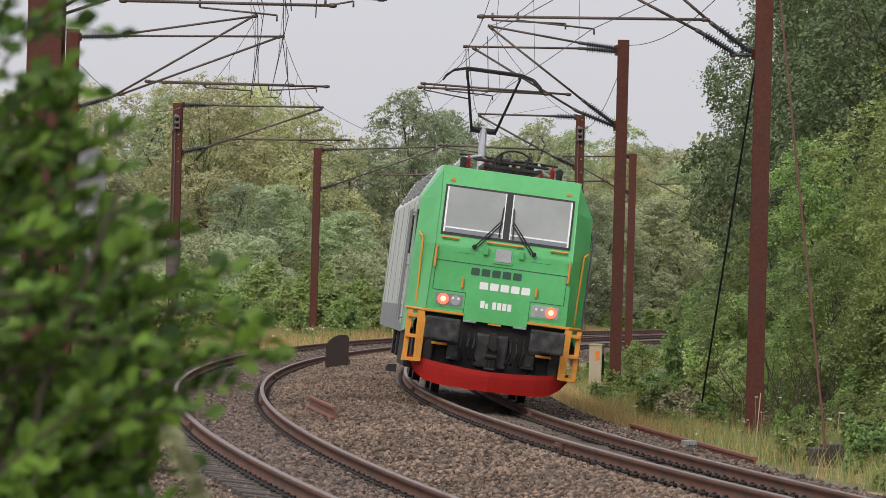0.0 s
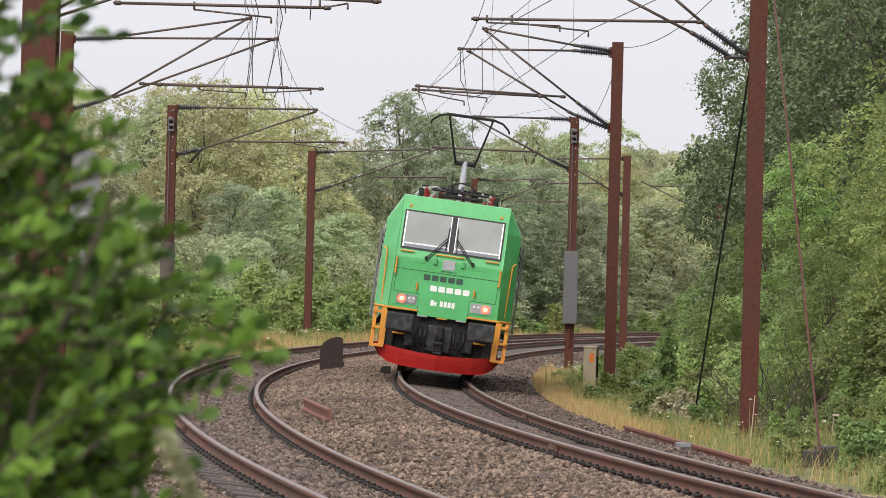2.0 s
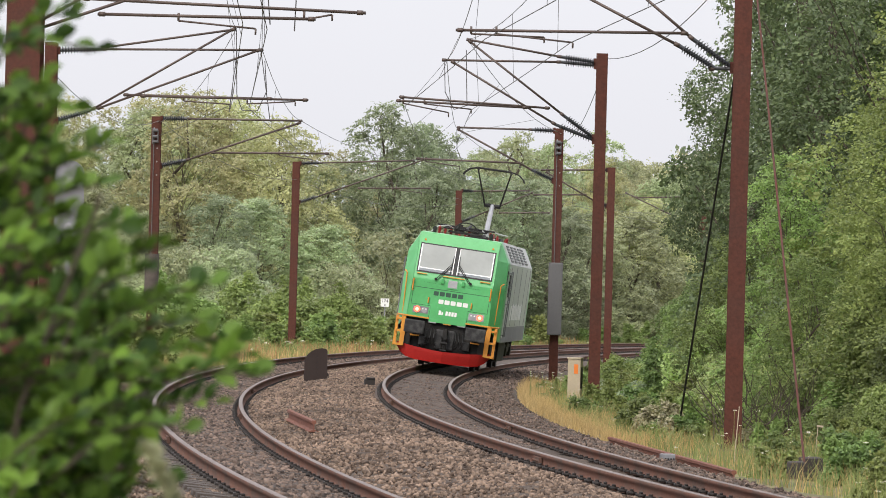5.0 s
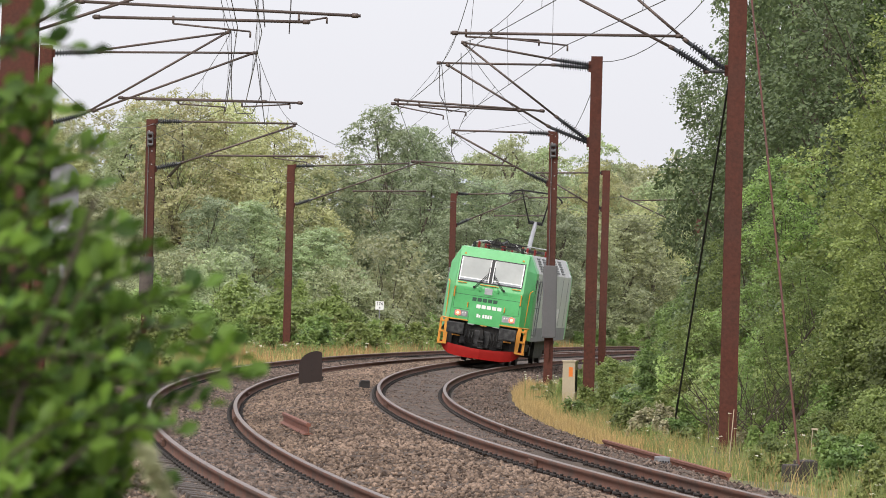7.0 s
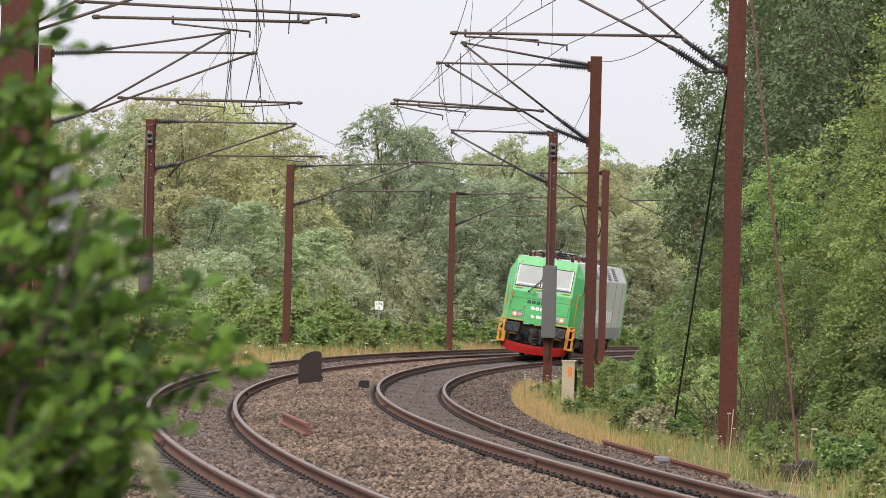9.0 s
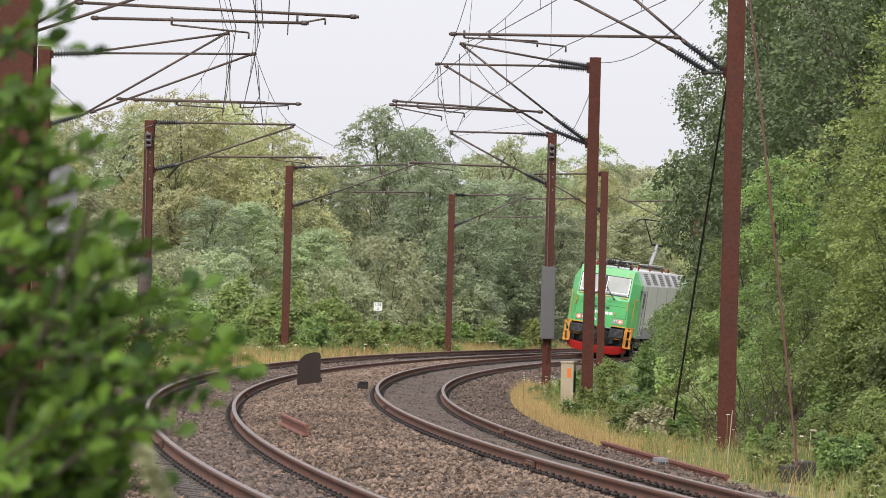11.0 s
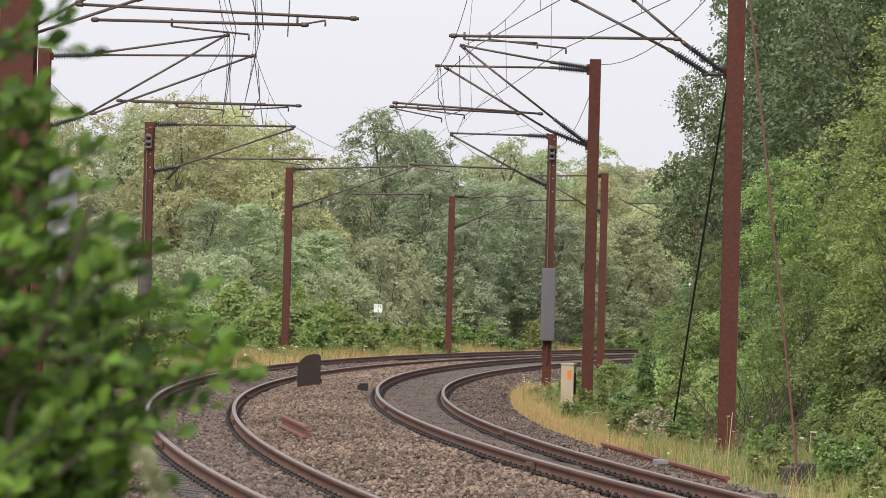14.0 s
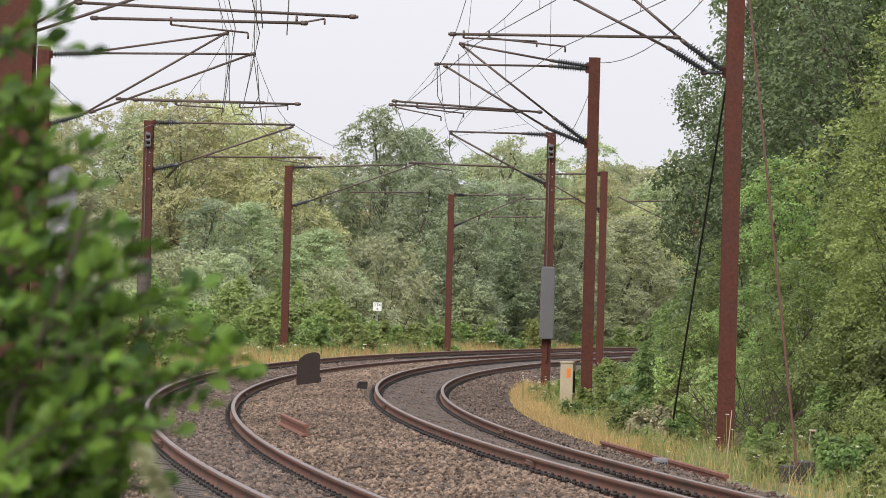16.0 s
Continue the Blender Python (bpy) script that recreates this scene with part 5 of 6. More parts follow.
def build_far_trees():
    kinds = {
        "olive": make_tree(11, 14, 4.6, 0.04, 44, 46, 18, 0.18, L_OLIVE, "tall yellow-green broadleaf tree in the wood", 0.8, 0.36),
        "far": make_tree(12, 13, 4.2, 0.04, 44, 44, 18, 0.18, L_FAR, "grey-green broadleaf tree in the wood", 0.9, 0.34),
        "dark": make_tree(13, 13.5, 3.6, 0.03, 44, 40, 18, 0.17, L_DARK, "dark green dense tree behind the curve", 1.0, 0.34),
        "thin": make_tree(14, 11, 2.4, 0.04, 26, 26, 18, 0.15, L_FAR, "slender pale green tree in the wood", 1.2, 0.28),
    }
    spots = [
        # the wood outside the curve
        (-24, 240, "far", 1.0, 0.95), (-20.5, 236, "olive", 0.98, 0.95), (-17.3, 246, "far", 1.0, 1.0), (-14.4, 238, "olive", 1.0, 0.98), (-11.6, 244, "olive", 1.0, 0.97), (-8.8, 238, "olive", 0.92, 0.95),
        (-6.6, 246, "far", 0.85, 0.93), (-5.6, 252, "olive", 0.75, 0.8), (-18.6, 226, "far", 0.75, 0.8), (-12.4, 224, "dark", 0.8, 0.72), (-28, 236, "olive", 1.05, 1.0), (-32, 246, "far", 1.1, 1.0),
        (-9.6, 228, "far", 0.75, 0.78), (-15.6, 222, "far", 0.7, 0.72), (-6.8, 230, "far", 0.7, 0.7), (-22.5, 222, "dark", 0.8, 0.75), (-4.2, 240, "far", 0.6, 0.72),
        # the dark group on the middle of the curve
        (-2.5, 242, "dark", 0.95, 1.08), (-0.9, 246, "dark", 0.9, 1.06), (-1.7, 236, "dark", 0.85, 0.90), (1.5, 240, "dark", 0.85, 0.85), (3.7, 245, "dark", 0.9, 0.81), (0.3, 232, "dark", 0.75, 0.75), (5.6, 240, "dark", 0.8, 0.75),
        # lower trees towards the cutting
        (2.4, 276, "thin", 1.0, 1.13), (4.2, 280, "thin", 1.1, 1.15), (6.2, 278, "thin", 1.1, 1.11), (8.0, 282, "olive", 0.7, 0.90), (7.8, 256, "far", 0.8, 0.77), (10.2, 262, "far", 0.85, 0.75),
        (12.4, 266, "olive", 0.85, 0.77), (9.8, 300, "thin", 1.2, 1.13), (12.2, 306, "olive", 0.9, 0.90), (14.6, 300, "far", 0.95, 0.97), (17.0, 304, "olive", 0.95, 1.02), (14.8, 276, "far", 0.9, 0.81), (17.6, 280, "far", 0.95, 0.95),
        (19.6, 290, "olive", 1.0, 1.07), (22, 296, "far", 1.1, 1.13), (14.8, 330, "thin", 1.3, 0.96), (7.2, 262, "dark", 0.8, 0.70), (20.5, 262, "far", 0.9, 0.90), (24.5, 270, "dark", 1.0, 1.02), (-4.6, 300, "far", 1.0, 0.95),
        (5.0, 310, "far", 1.0, 1.02), (1.5, 305, "far", 1.0, 1.02),
        (-26, 262, "far", 1.1, 1.00), (-22, 258, "olive", 1.0, 1.00), (-18.8, 262, "olive", 1.05, 0.97), (-15.8, 258, "far", 1.05, 1.00), (-13.0, 262, "olive", 1.05, 0.97), (-10.2, 258, "olive", 1.0, 0.91),
        (-8.0, 262, "olive", 0.95, 0.86), (-2.0, 262, "dark", 0.95, 1.04), (0.2, 258, "dark", 0.85, 0.97), (7.0, 320, "far", 1.05, 1.02), (11.4, 346, "far", 1.1, 0.97), (15.0, 352, "olive", 1.05, 0.93), (18.8, 352, "far", 1.1, 0.99),
        (3.6, 296, "thin", 1.2, 1.07), (6.4, 300, "thin", 1.2, 1.05), (8.8, 290, "olive", 0.8, 1.11), (10.8, 300, "thin", 1.2, 0.99), (13.4, 296, "far", 0.9, 0.97),
        (13.0, 336, "far", 1.0, 1.07), (15.8, 342, "olive", 1.0, 0.99), (18.6, 336, "far", 1.0, 1.07), (10.4, 332, "far", 0.9, 1.07),
    ]
    plant_many(kinds, spots, 3)
    shrubs = {
        "s1": make_bush(21, 3.0, 4.6, 22, 24, 16, 0.16, L_FAR, "grey-green thicket at the edge of the wood", spray=0.3),
        "s2": make_bush(22, 2.6, 3.2, 20, 24, 16, 0.15, L_LIGHT, "light green shrub at the edge of the wood", shoots=8, spray=0.25),
    }
    r = np.random.default_rng(5)
    spots = []
    for i in range(26):
        q = i / 25
        s = 104 + 73 * q + r.uniform(-2, 2)
        p = P(s, GAP + r.uniform(8.5, 16), 0)
        spots.append((p[0], p[1], "s1" if r.random() < 0.55 else "s2", r.uniform(0.7, 1.1), r.uniform(0.7, 1.15)))
    for x, y in ((-18, 202.4), (-15.5, 209.4), (-13, 205.9), (-10.5, 211.8), (-8.2, 207.1), (-6, 212.9), (-20.5, 207.1), (-23, 200), (-4, 216.5), (-26, 209.4), (-12, 216.5), (-16, 216.5)):
        spots.append((x, y, "s1" if r.random() < 0.6 else "s2", r.uniform(0.8, 1.15), r.uniform(0.8, 1.15)))
    plant_many(shrubs, spots, 4)


build_far_trees()


def build_right_side():
    trees = {
        "poplar": make_tree(31, 14.5, 3.3, 0.06, 46, 84, 14, 0.098, L_POPLAR, "tall poplar with fluttering grey-green leaves", 0.9, 0.24),
        "birch": make_tree(32, 10, 2.7, 0.02, 38, 74, 14, 0.085, L_LIGHT, "bushy light green willow beside the line", 0.8, 0.2),
        "alder": make_tree(33, 8.5, 2.6, 0.02, 38, 72, 14, 0.085, L_BUSH, "dense mid-green tree beside the line", 0.9, 0.2),
    }
    spots = [(8.5, 104, "poplar", 1.0, 1.28), (7.75, 112, "poplar", 0.64, 1.45), (9.9, 96, "poplar", 1.05, 1.05), (9.0, 114, "poplar", 0.95, 0.95), (12.4, 104, "poplar", 1.1, 1.05), (12.0, 88, "poplar", 1.05, 1.15),
             (8.9, 86, "birch", 0.95, 0.95), (10.4, 78, "birch", 1.0, 1.1), (7.9, 96, "alder", 0.72, 0.72), (9.3, 88, "alder", 0.95, 0.95), (10.8, 72, "alder", 1.0, 1.1), (7.7, 118, "alder", 0.72, 0.68),
             (8.9, 126, "alder", 0.9, 0.85), (10.8, 137, "birch", 0.95, 0.85), (13.3, 147, "alder", 1.0, 1.0), (17, 178, "alder", 1.1, 1.0), (21, 196, "birch", 1.1, 1.0), (11.4, 122, "alder", 1.2, 1.5), (13.6, 118, "alder", 1.3, 1.7), (15.6, 110, "alder", 1.3, 1.8), (10.0, 118, "alder", 1.15, 1.55), (11.0, 108, "alder", 1.1, 1.7),
             (6.8, 88, "birch", 0.62, 0.98), (8.3, 80, "birch", 0.7, 1.0), (6.45, 98, "alder", 0.55, 0.98), (6.7, 83, "alder", 0.5, 0.9)]
    plant_many(trees, spots, 6)
    bushes = {
        "b1": make_bush(41, 1.6, 2.2, 16, 26, 12, 0.075, L_BUSH, "leafy green bush on the verge", shoots=9, spray=0.15),
        "b2": make_bush(42, 1.5, 1.9, 16, 26, 12, 0.07, L_LIGHT, "light green leafy shrub on the verge", shoots=12, spray=0.14),
        "b4": make_bush(46, 2.6, 3.6, 26, 46, 13, 0.08, L_BUSH, "tall dense green bush behind the verge", shoots=14, spray=0.18),
        "b5": make_bush(47, 1.6, 2.6, 18, 34, 13, 0.075, L_PALE, "pale green willow scrub beside the line", shoots=22, spray=0.16),
        "b3": make_bush(43, 1.2, 1.5, 14, 26, 12, 0.075, L_DARK, "dark green bush by the cabinet", spray=0.12),
    }
    r = np.random.default_rng(8)
    spots = [(3.8, 108, "b3", 0.62, 0.95), (4.35, 103.5, "b3", 0.7, 0.9), (3.0, 116, "b2", 0.35, 0.8), (2.75, 122, "b2", 0.35, 0.8), (2.6, 113, "w2", 0.9, 0.9),
             (4.7, 112, "b2", 0.8, 0.95), (5.1, 118, "b1", 0.66, 0.9), (5.5, 124, "b2", 0.72, 0.9), (6.2, 114, "b1", 0.8, 0.95), (6.3, 130, "b1", 0.78, 0.9), (6.7, 120, "b2", 0.85, 1.0), (4.9, 106, "b2", 0.7, 0.95), (7.2, 138, "b1", 0.85, 1.0),
             (5.6, 98, "b2", 0.7, 0.9), (6.0, 104, "b1", 0.95, 1.05), (8.0, 146, "b2", 1.0, 1.1), (9.4, 158, "b4", 0.9, 1.2)]
    spots += [(4.75, 107, "b5", 0.6, 0.7), (5.1, 111, "b5", 0.6, 0.75), (5.6, 104.5, "b5", 0.8, 0.78), (6.3, 100, "b5", 0.95, 1.05), (6.2, 118, "b5", 0.7, 0.72), (6.9, 126, "b5", 0.7, 0.75),
              (7.5, 112, "b5", 1.05, 1.1), (6.0, 94, "b5", 0.75, 0.9), (8.6, 133, "b5", 0.95, 1.0), (6.05, 122, "b5", 0.7, 0.8), (5.35, 116, "b5", 0.6, 0.72)]
    bushes["d1"] = make_bush(48, 0.34, 0.85, 5, 7, 7, 0.07, GRASS_WILT, "wilted cream-coloured weed by the stay anchor", "weed", 7, 0.07)
    spots += [(3.8, 84.2, "d1", 1.0, 1.0), (4.02, 83.0, "d1", 0.85, 0.9), (4.15, 84.6, "d1", 1.0, 1.1), (5.35, 80.0, "d1", 0.7, 0.9)]
    for i in range(46):
        s = -47 + 124 * (i / 45) + r.uniform(-1.5, 1.5)
        u = -r.uniform(5.9, 9.2)
        big = np.interp(-u, [5.9, 9.2], [0.38, 1.3])
        p = P(s, u)
        spots.append((p[0], p[1], "b1" if r.random() < 0.35 else "b2", big * r.uniform(0.85, 1.15), r.uniform(0.85, 1.2)))
    for i in range(16):
        p = P(-35 + i * 6.5 + r.uniform(-1, 1), -r.uniform(9.0, 12.5))
        spots.append((p[0], p[1], "b4", r.uniform(0.85, 1.15), r.uniform(0.9, 1.2)))
    bushes["w1"] = make_bush(44, 0.4, 0.85, 6, 9, 9, 0.062, L_LIGHT, "tall leafy weed on the verge", "weed", 7, 0.08)
    bushes["w2"] = make_bush(45, 0.45, 0.7, 6, 9, 9, 0.058, L_BUSH, "low green weed on the verge", "weed", 5, 0.08)
    for i in range(210):
        q = r.random()
        s = -54 + 100 * q
        p = P(s, -r.uniform(3.7, 7.0))
        spots.append((p[0], p[1], "w1" if r.random() < 0.5 else "w2", r.uniform(0.6, 1.25), r.uniform(0.8, 1.25)))
    for i in range(90):
        p = P(r.uniform(14, 150), GAP + 3.6 + 7 * r.random() ** 0.8)
        k = r.uniform(1.3, 2.5)
        spots.append((p[0], p[1], "w1" if r.random() < 0.6 else "w2", k, r.uniform(0.7, 1.1)))
    plant_many(bushes, spots, 9)


build_right_side()


def build_dead_brush():
    r = np.random.default_rng(12)
    for x, y in ((5.55, 80.5), (5.95, 79.6), (5.2, 81.5), (6.3, 80.4)):
        gz = at_ground(x, y)
        t = thing("dead_branch", pose(x, y, gz), "dry dark dead branches lying in the weeds", "branch", "dead brushwood")
        bm = bmesh.new()
        for i in range(12):
            b = (r.uniform(-0.9, 0.9), r.normal(0, 0.2), r.uniform(0.4, 1.5))
            limb(bm, (r.normal(0, 0.15), r.normal(0, 0.15), -0.05), b, 0.016, 0.005, r, 5, 4)
            limb(bm, Vector(b) * 0.6, Vector(b) + Vector((r.normal(0, 0.3), 0, r.normal(0.1, 0.2))), 0.008, 0.003, r, 5, 3)
        part("twig_work", bm, TWIG, t)


build_dead_brush()


def grass(name, spots, height, width, mat, label, seed, lean=0.35, heads=None):
    """Upright blades, each a thin bent strip."""
    r = np.random.default_rng(seed)
    n = len(spots)
    h = height * r.uniform(0.45, 1.25, n)
    a = r.uniform(0, 6.283, n)
    d = np.stack([np.cos(a), np.sin(a), 0 * a], 1)
    side = np.stack([np.ones(n), r.normal(0, 0.3, n), 0 * a], 1) * width * 0.5
    up = np.array([0, 0, 1.0])
    bend = (lean * h * r.uniform(0.1, 1, n))[:, None]
    c = spots
    mid = c + up * (h * 0.55)[:, None] + d * bend * 0.3
    tip = c + up * h[:, None] + d * bend
    v = np.stack([c - side, c + side, mid + side * 0.75, mid - side * 0.75, tip + side * 0.12, tip - side * 0.12], 1)
    f = np.array([[0, 1, 2, 3], [3, 2, 4, 5]])[None] + (np.arange(n) * 6)[:, None, None]
    ob = mesh_object(name, v.reshape(-1, 3), f.reshape(-1, 4), mat)
    tagged(ob, label, "grass", kind="stuff")
    return tip


def strip(n, s0, s1, u0, u1, seed, power=1.0, patch=0.0):
    r = np.random.default_rng(seed)
    s = s0 + (s1 - s0) * r.random(n) ** power
    u = r.uniform(u0, u1, n)
    if patch:
        keep = np.array([noise.noise((a * 0.45, b * 0.7, seed)) for a, b in zip(s, u)]) > -0.25 + 0.5 * (1 - patch)
        s, u = s[keep], u[keep]
    p = P(s, u, 0)
    p[:, 2] = line(s)[2] + bed(u) - 0.04
    # trodden ground at the stay anchor and the mast foot
    bare = np.zeros(len(p), bool)
    for x, y in ((5.2, 63.2), (5.0, 77.5), (4.3, 83.5)):
        bare |= ((p[:, 0] - x) / 0.5) ** 2 + ((p[:, 1] - y) / 2.6) ** 2 < 1
    return p[~bare]


def flowers(tips, share, seed, size=0.05):
    r = np.random.default_rng(seed)
    c = tips[r.random(len(tips)) < share]
    k = 7
    cc = np.repeat(c, k, 0) + r.normal(0, size * 0.6, (len(c) * k, 3)) * np.array([1, 1, 0.25])
    v, f = leaf_quads(cc, np.tile((0, -0.4, 0.9), (len(cc), 1)), size * r.uniform(0.5, 1, len(cc)), r, 0.9, 0.05)
    ob = mesh_object("wild_flowers", v, f, FLOWER)
    tagged(ob, "white umbel flowers in the grass", "flowers", kind="stuff")


def build_grass():
    grass("dry_grass", strip(13000, -30, 29, -4.3, -2.4, 51, 1.0, 0.75), 0.28, 0.007, GRASS_DRY, "dry straw-coloured grass beside the track", 61, 0.55)
    t1 = grass("green_grass", strip(17000, -56, 36, -8.0, -3.2, 52, 1.2), 0.42, 0.009, GRASS_GREEN, "green verge grass and weeds", 62, 0.6)
    grass("dry_grass", strip(7000, -56, 20, -7.0, -3.0, 57, 1.2, 0.5), 0.45, 0.007, GRASS_DRY, "dry seeding grass among the weeds", 67, 0.55)
    t2 = grass("verge_grass", strip(18000, 18, 150, GAP + 3.0, GAP + 10, 53, 1, 0.8), 0.5, 0.022, GRASS_GREEN, "grass verge outside the curve", 63, 0.5)
    grass("dry_grass", strip(6000, 14, 130, GAP + 2.7, GAP + 6.0, 54, 1, 0.7), 0.42, 0.02, GRASS_DRY, "dry straw-coloured grass outside the curve", 64, 0.5)
    grass("sorrel", strip(5200, 16, 130, GAP + 3.0, GAP + 7.0, 55, 1, 0.4), 0.58, 0.022, GRASS_RED, "reddish seeding sorrel in the verge", 65, 0.3)
    flowers(t1, 0.012, 71, 0.028)
    flowers(t2, 0.008, 72, 0.08)


build_grass()


def build_umbels():
    """Tall white-flowered umbels near the stay anchor and the weight mast."""
    r = np.random.default_rng(91)
    tips = []
    for s0, s1, u0, u1, n, h in ((-36, -22, -5.4, -4.1, 16, 0.8), (2, 14, -3.6, -2.7, 22, 0.7), (-60, -40, -6.5, -4.6, 14, 0.6), (60, 120, GAP + 3.4, GAP + 8, 70, 0.8)):
        p = strip(n, s0, s1, u0, u1, int(91 + n))
        p[:, 2] += h * r.uniform(0.6, 1.15, len(p))
        tips.append(p)
    tips = np.concatenate(tips)
    v, f = [], []
    k = 9
    cc = np.repeat(tips, k, 0) + r.normal(0, 0.02, (len(tips) * k, 3)) * np.array([1, 1, 0.22])
    v, f = leaf_quads(cc, np.tile((0, -0.5, 0.86), (len(cc), 1)), 0.02 * r.uniform(0.6, 1.2, len(cc)), r, 0.9, 0.05)
    ob = mesh_object("umbel_flowers", v, f, FLOWER)
    tagged(ob, "off-white umbel flower heads on the verge", "flowers", kind="stuff")
    base = tips.copy()
    base[:, 2] -= 0.9
    side = np.array([0.005, 0, 0])
    vs = np.stack([base - side, base + side, tips + side * 0.6, tips - side * 0.6], 1)
    ob = mesh_object("umbel_stalks", vs.reshape(-1, 3), np.arange(len(tips) * 4).reshape(-1, 4), GRASS_GREEN)
    tagged(ob, "thin green flower stalks on the verge", "flowers", kind="stuff")


build_umbels()


def build_hedge():
    """The shrub close to the camera: arching shoots that point up and outwards, with leaves set along them."""
    r = np.random.default_rng(77)
    x0, y0 = -1.05, 9.4
    gz = at_ground(x0, y0)
    t = thing("hedge_shrub", pose(x0, y0, gz - 0.05), "bright green leafy shrub close in front, out of focus", "bush")
    # how far the mass of leaves reaches, by height
    heights = [1.10, 1.45, 1.72, 1.85, 2.0, 2.12, 2.25, 2.38, 2.5, 2.62, 2.76, 2.95]
    reach = [-0.60, -0.62, -0.64, -0.59, -0.56, -0.61, -0.69, -0.77, -0.79, -0.84, -0.90, -0.94]
    # the long shoots that stand out of it: tip and root
    long_shoots = [(-0.745, 2.655, -0.98, 2.60), (-0.715, 2.46, -0.93, 2.30), (-0.645, 2.30, -0.92, 2.15), (-0.585, 2.25, -0.85, 2.08), (-0.475, 2.175, -0.80, 1.98), (-0.50, 2.10, -0.78, 1.95),
                   (-0.435, 2.06, -0.74, 1.93), (-0.375, 1.985, -0.70, 1.90), (-0.40, 2.03, -0.72, 1.84), (-0.51, 1.88, -0.76, 1.80), (-0.46, 1.93, -0.75, 1.80), (-0.55, 1.76, -0.8, 1.62), (-0.56, 1.64, -0.8, 1.5),
                   (-0.60, 2.20, -0.86, 2.0), (-0.80, 2.74, -1.0, 2.58), (-0.55, 2.14, -0.82, 2.0), (-0.52, 2.0, -0.8, 1.86), (-0.70, 2.37, -0.95, 2.2), (-0.58, 1.70, -0.8, 1.5)]
    bm = bmesh.new()
    cs, dirs, big = [], [], []
    off = Vector((x0, y0, gz - 0.05))
    count = 380
    for i in range(count + len(long_shoots)):
        if i < count:
            z = r.uniform(1.1, 2.98)
            x = float(np.interp(z, heights, reach)) - 0.02 - abs(r.normal(0, 0.16)) - (0.3 * r.random() if r.random() < 0.5 else 0)
            if z > 2.35 and r.random() < 0.45:
                continue
            yy = y0 + r.normal(0, 0.24)
            ln = r.uniform(0.2, 0.42)
            ang = r.uniform(0.1, 1.25)
            tip = Vector((x, yy, z))
            root = tip - Vector((math.cos(ang) * ln, r.normal(0, 0.08), math.sin(ang) * ln))
        else:
            x, z, xr, zr = (q + d for q, d in zip(long_shoots[i - count], (-0.02, -0.035, 0, -0.035)))
            yy = y0 + r.normal(0, 0.1)
            tip, root = Vector((x, yy, z)), Vector((xr, yy + r.normal(0, 0.08), zr))
        arch = lambda q: root.lerp(tip, q) + Vector((0, 0, 0.045 * math.sin(q * math.pi)))
        for k in range(5):
            tube(bm, arch(k / 5) - off, arch((k + 1) / 5) - off, 0.0036, 0.003, 5)
        way = (tip - root).normalized()
        k = int((tip - root).length / 0.0165)
        for j in range(k):
            q = 0.12 + 0.88 * (j + 1) / k
            sd = Vector(r.normal(size=3)).normalized()
            d = (way * (0.75 if j < k - 2 else 1.4) + sd * 0.8 + Vector((0.12, 0, 0.1))).normalized()
            ln = r.uniform(0.03, 0.061)
            cs.append(np.array(arch(q) + d * ln * 0.55 - off))
            dirs.append(np.array(d))
            big.append(ln)
    n = len(cs)
    c, a, L = np.array(cs), np.array(dirs), np.array(big)[:, None]
    nn = r.normal(size=(n, 3)) * 0.5 + np.array([0.1, -0.4, 0.8])
    nn -= (nn * a).sum(1, keepdims=True) * a
    nn /= np.linalg.norm(nn, axis=1, keepdims=True)
    b = np.cross(nn, a)
    W = L * r.uniform(0.27, 0.36, (n, 1))
    ring = [(-0.5, 0, 0), (-0.2, 0.8, 0.12), (0.15, 1, 0.16), (0.42, 0.5, 0.05), (0.55, 0, -0.06), (0.42, -0.5, 0.05), (0.15, -1, 0.16), (-0.2, -0.8, 0.12), (0.05, 0, 0)]
    v = np.stack([c + a * L * p + b * W * q + nn * L * w for p, q, w in ring], 1)
    tri = np.array([[8, i, (i + 1) % 8] for i in range(8)])
    f = tri[None] + (np.arange(n) * 9)[:, None, None]
    for q in range(14):
        limb(bm, (r.normal(0, 0.05), r.normal(0, 0.05), 0), (r.uniform(-0.4, 0.35), r.normal(0, 0.15), r.uniform(1.2, 2.2)), 0.012, 0.004, r, 6, 4)
    part("woody_base", bm, TWIG, t, "thin green-brown stems")
    mesh_object("foliage", v.reshape(-1, 3), f.reshape(-1, 3), L_NEAR, t, smooth=True)


build_hedge()


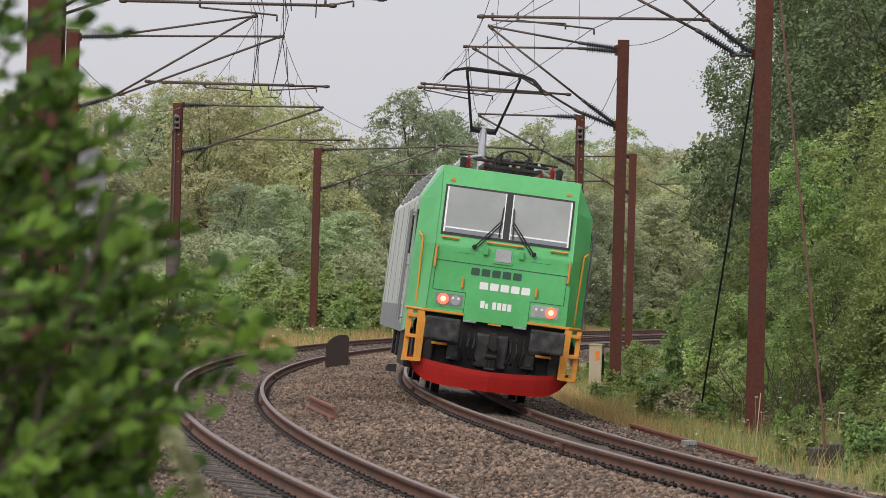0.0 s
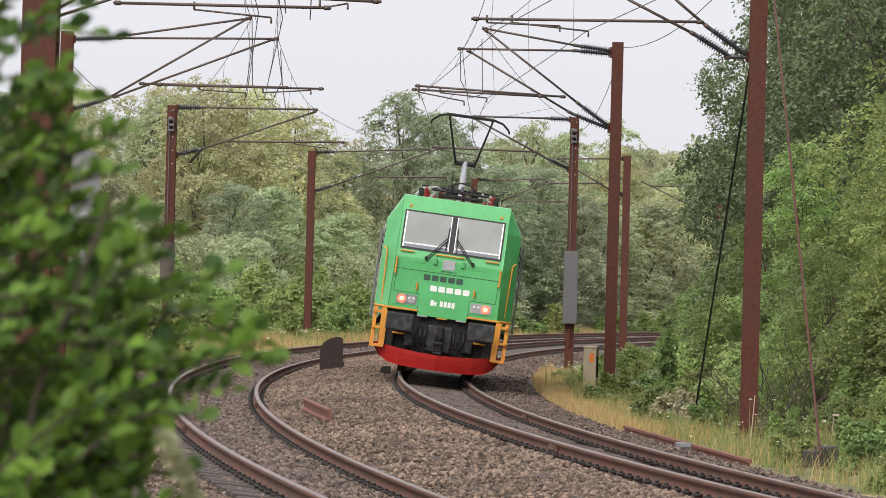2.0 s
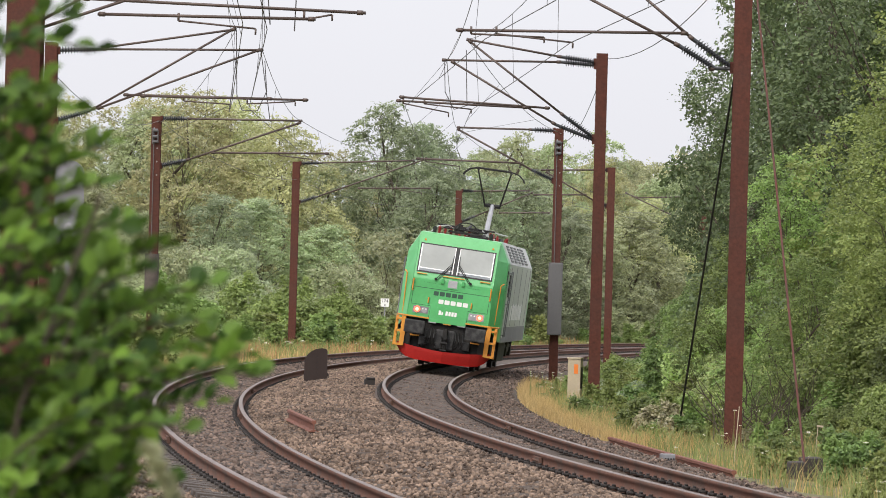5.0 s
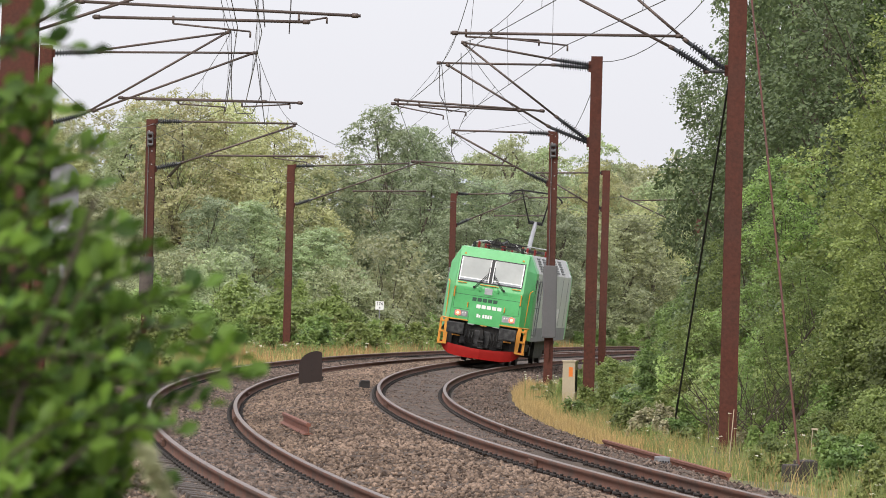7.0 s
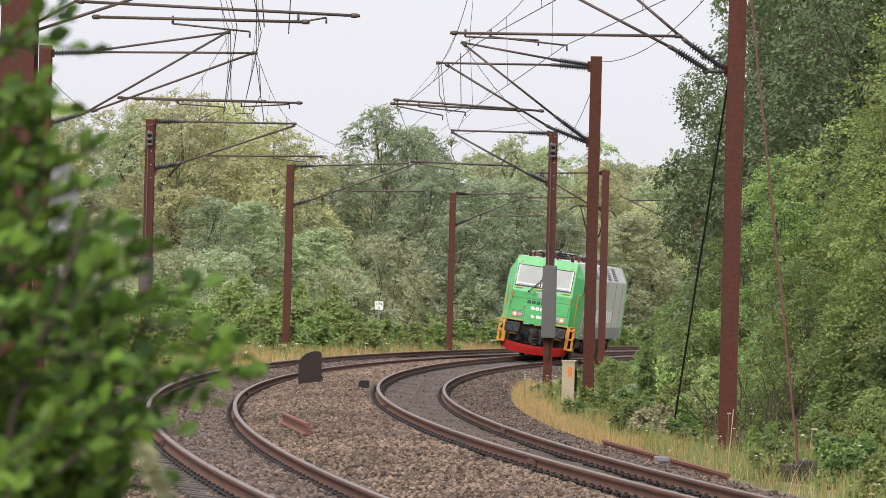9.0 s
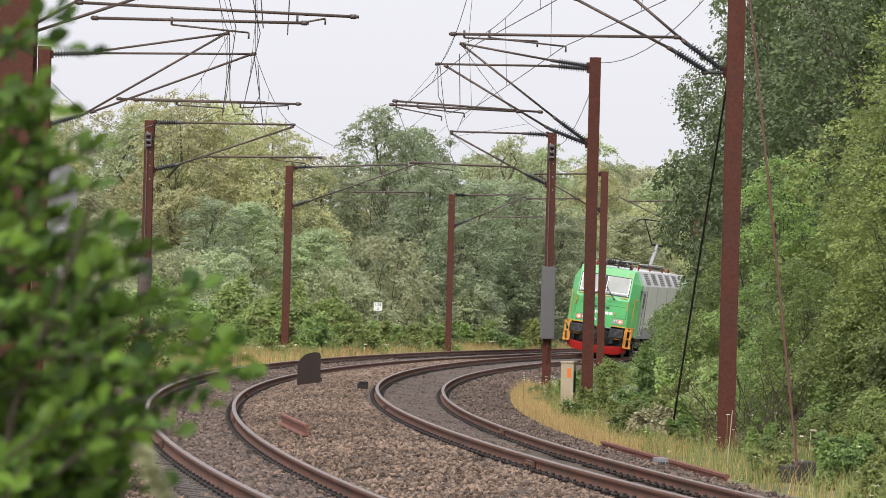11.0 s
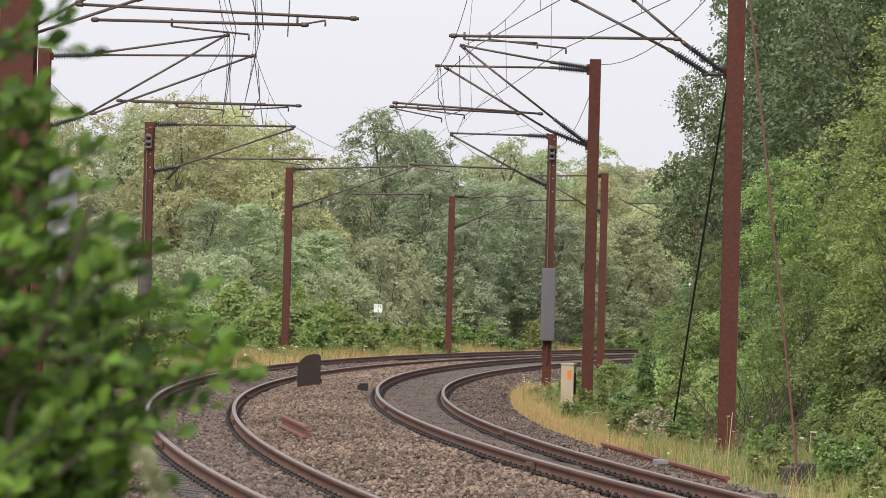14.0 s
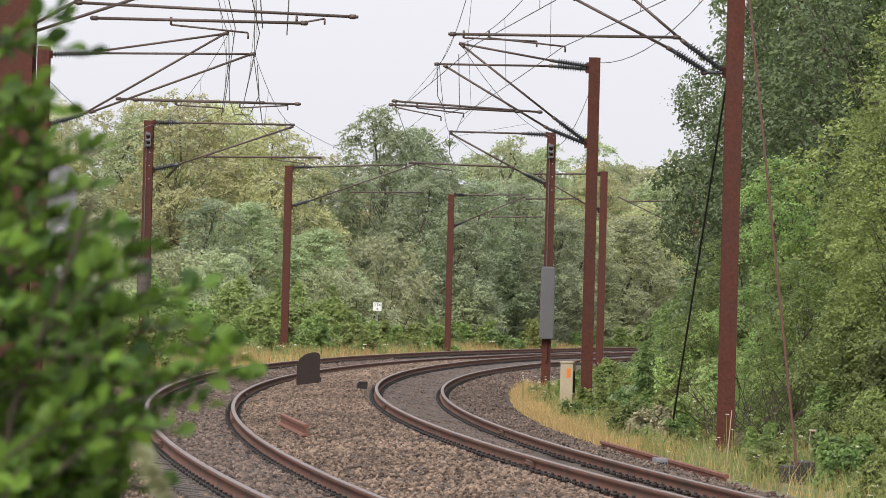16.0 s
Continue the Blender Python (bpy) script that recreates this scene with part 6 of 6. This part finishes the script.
def build_plume():
    """A pale seeding grass stalk leaning out of the hedge."""
    r = np.random.default_rng(5)
    x, y = -0.575, 8.4
    gz = at_ground(x, y)
    t = thing("grass_plume", pose(x, y, gz), "pale beige seeding grass stalk beside the shrub", "grass")
    bm = bmesh.new()
    polytube(bm, [(0.12, 0, -0.05)] + [Vector((0.12, 0, 0.3 + 0.3 * i)) for i in range(3)] + [Vector((0.11, 0, 1.2)), Vector((0.05, 0, 1.36))], 0.003, 5)
    part("stalk", bm, TWIG, t)
    q = r.random(900)
    c = np.stack([0.115 - 0.095 * q ** 1.2 + r.normal(0, 0.008, 900), r.normal(0, 0.008, 900), 1.19 + 0.20 * q + r.normal(0, 0.008, 900)], 1)
    nn = r.normal(size=(900, 3))
    v, f = leaf_quads(c, nn / np.linalg.norm(nn, axis=1, keepdims=True), 0.016, r, 0.4)
    mesh_object("seed_head", v, f, GRASS_PLUME, t)


GRASS_PLUME = leaf_mat("pale_seed_head", (0.42, 0.44, 0.25), (0.34, 0.34, 0.2), 0.3)
build_plume()


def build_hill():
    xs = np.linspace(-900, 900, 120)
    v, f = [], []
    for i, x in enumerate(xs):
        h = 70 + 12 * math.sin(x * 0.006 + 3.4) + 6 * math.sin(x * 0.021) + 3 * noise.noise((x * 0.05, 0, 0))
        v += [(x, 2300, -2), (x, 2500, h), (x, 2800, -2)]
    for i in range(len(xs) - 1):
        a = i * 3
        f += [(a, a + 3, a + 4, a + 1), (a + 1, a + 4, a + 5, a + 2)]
    # no air haze here: HILL's pale colour imitates it
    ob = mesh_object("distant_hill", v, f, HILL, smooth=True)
    tagged(ob, "far wooded hill, its haze painted in as pale blue-grey", "hill", kind="structure")


build_hill()


# ---------- what moves ----------
SPEED, S_START = 10.781, -32.26


def loco_pose(t):
    """The locomotive's front stands over the line at s; its axle pivots both lie on the curve."""
    s = S_START + SPEED * t
    a, b = P(s + 4.05, 0.0, CANT / 2), P(s + LOCO_L - 4.05, 0.0, CANT / 2)
    d = Vector(b - a).normalized()
    right = d.cross(Vector((0, 0, 1))).normalized()
    lean = math.tan(radians(float(np.interp(t, [0, 4, 9], [6.2, 6.9, 7.2]))))
    up = (right.cross(d) + right * lean).normalized()
    right = d.cross(up).normalized()
    sway, lift = (float(np.interp(t, [0, 2, 4, 9, 16], v)) for v in ([0.05, 0.015, 0.025, 0.0, 0.0], [0.03, 0.02, 0.01, -0.01, -0.01]))
    o = Vector(a) - d * 4.05 + right * sway + up * lift
    return Matrix.Translation(o) @ Matrix((right, d, up)).transposed().to_4x4()


def motions():
    walk(LOCO, [(t / 4, loco_pose(t / 4)) for t in range(65)])
    for w, yw in WHEELS:
        walk(w, [(k / 15, pose(0, yw, 0.625, -k * 65.9)) for k in range(241)])


motions()
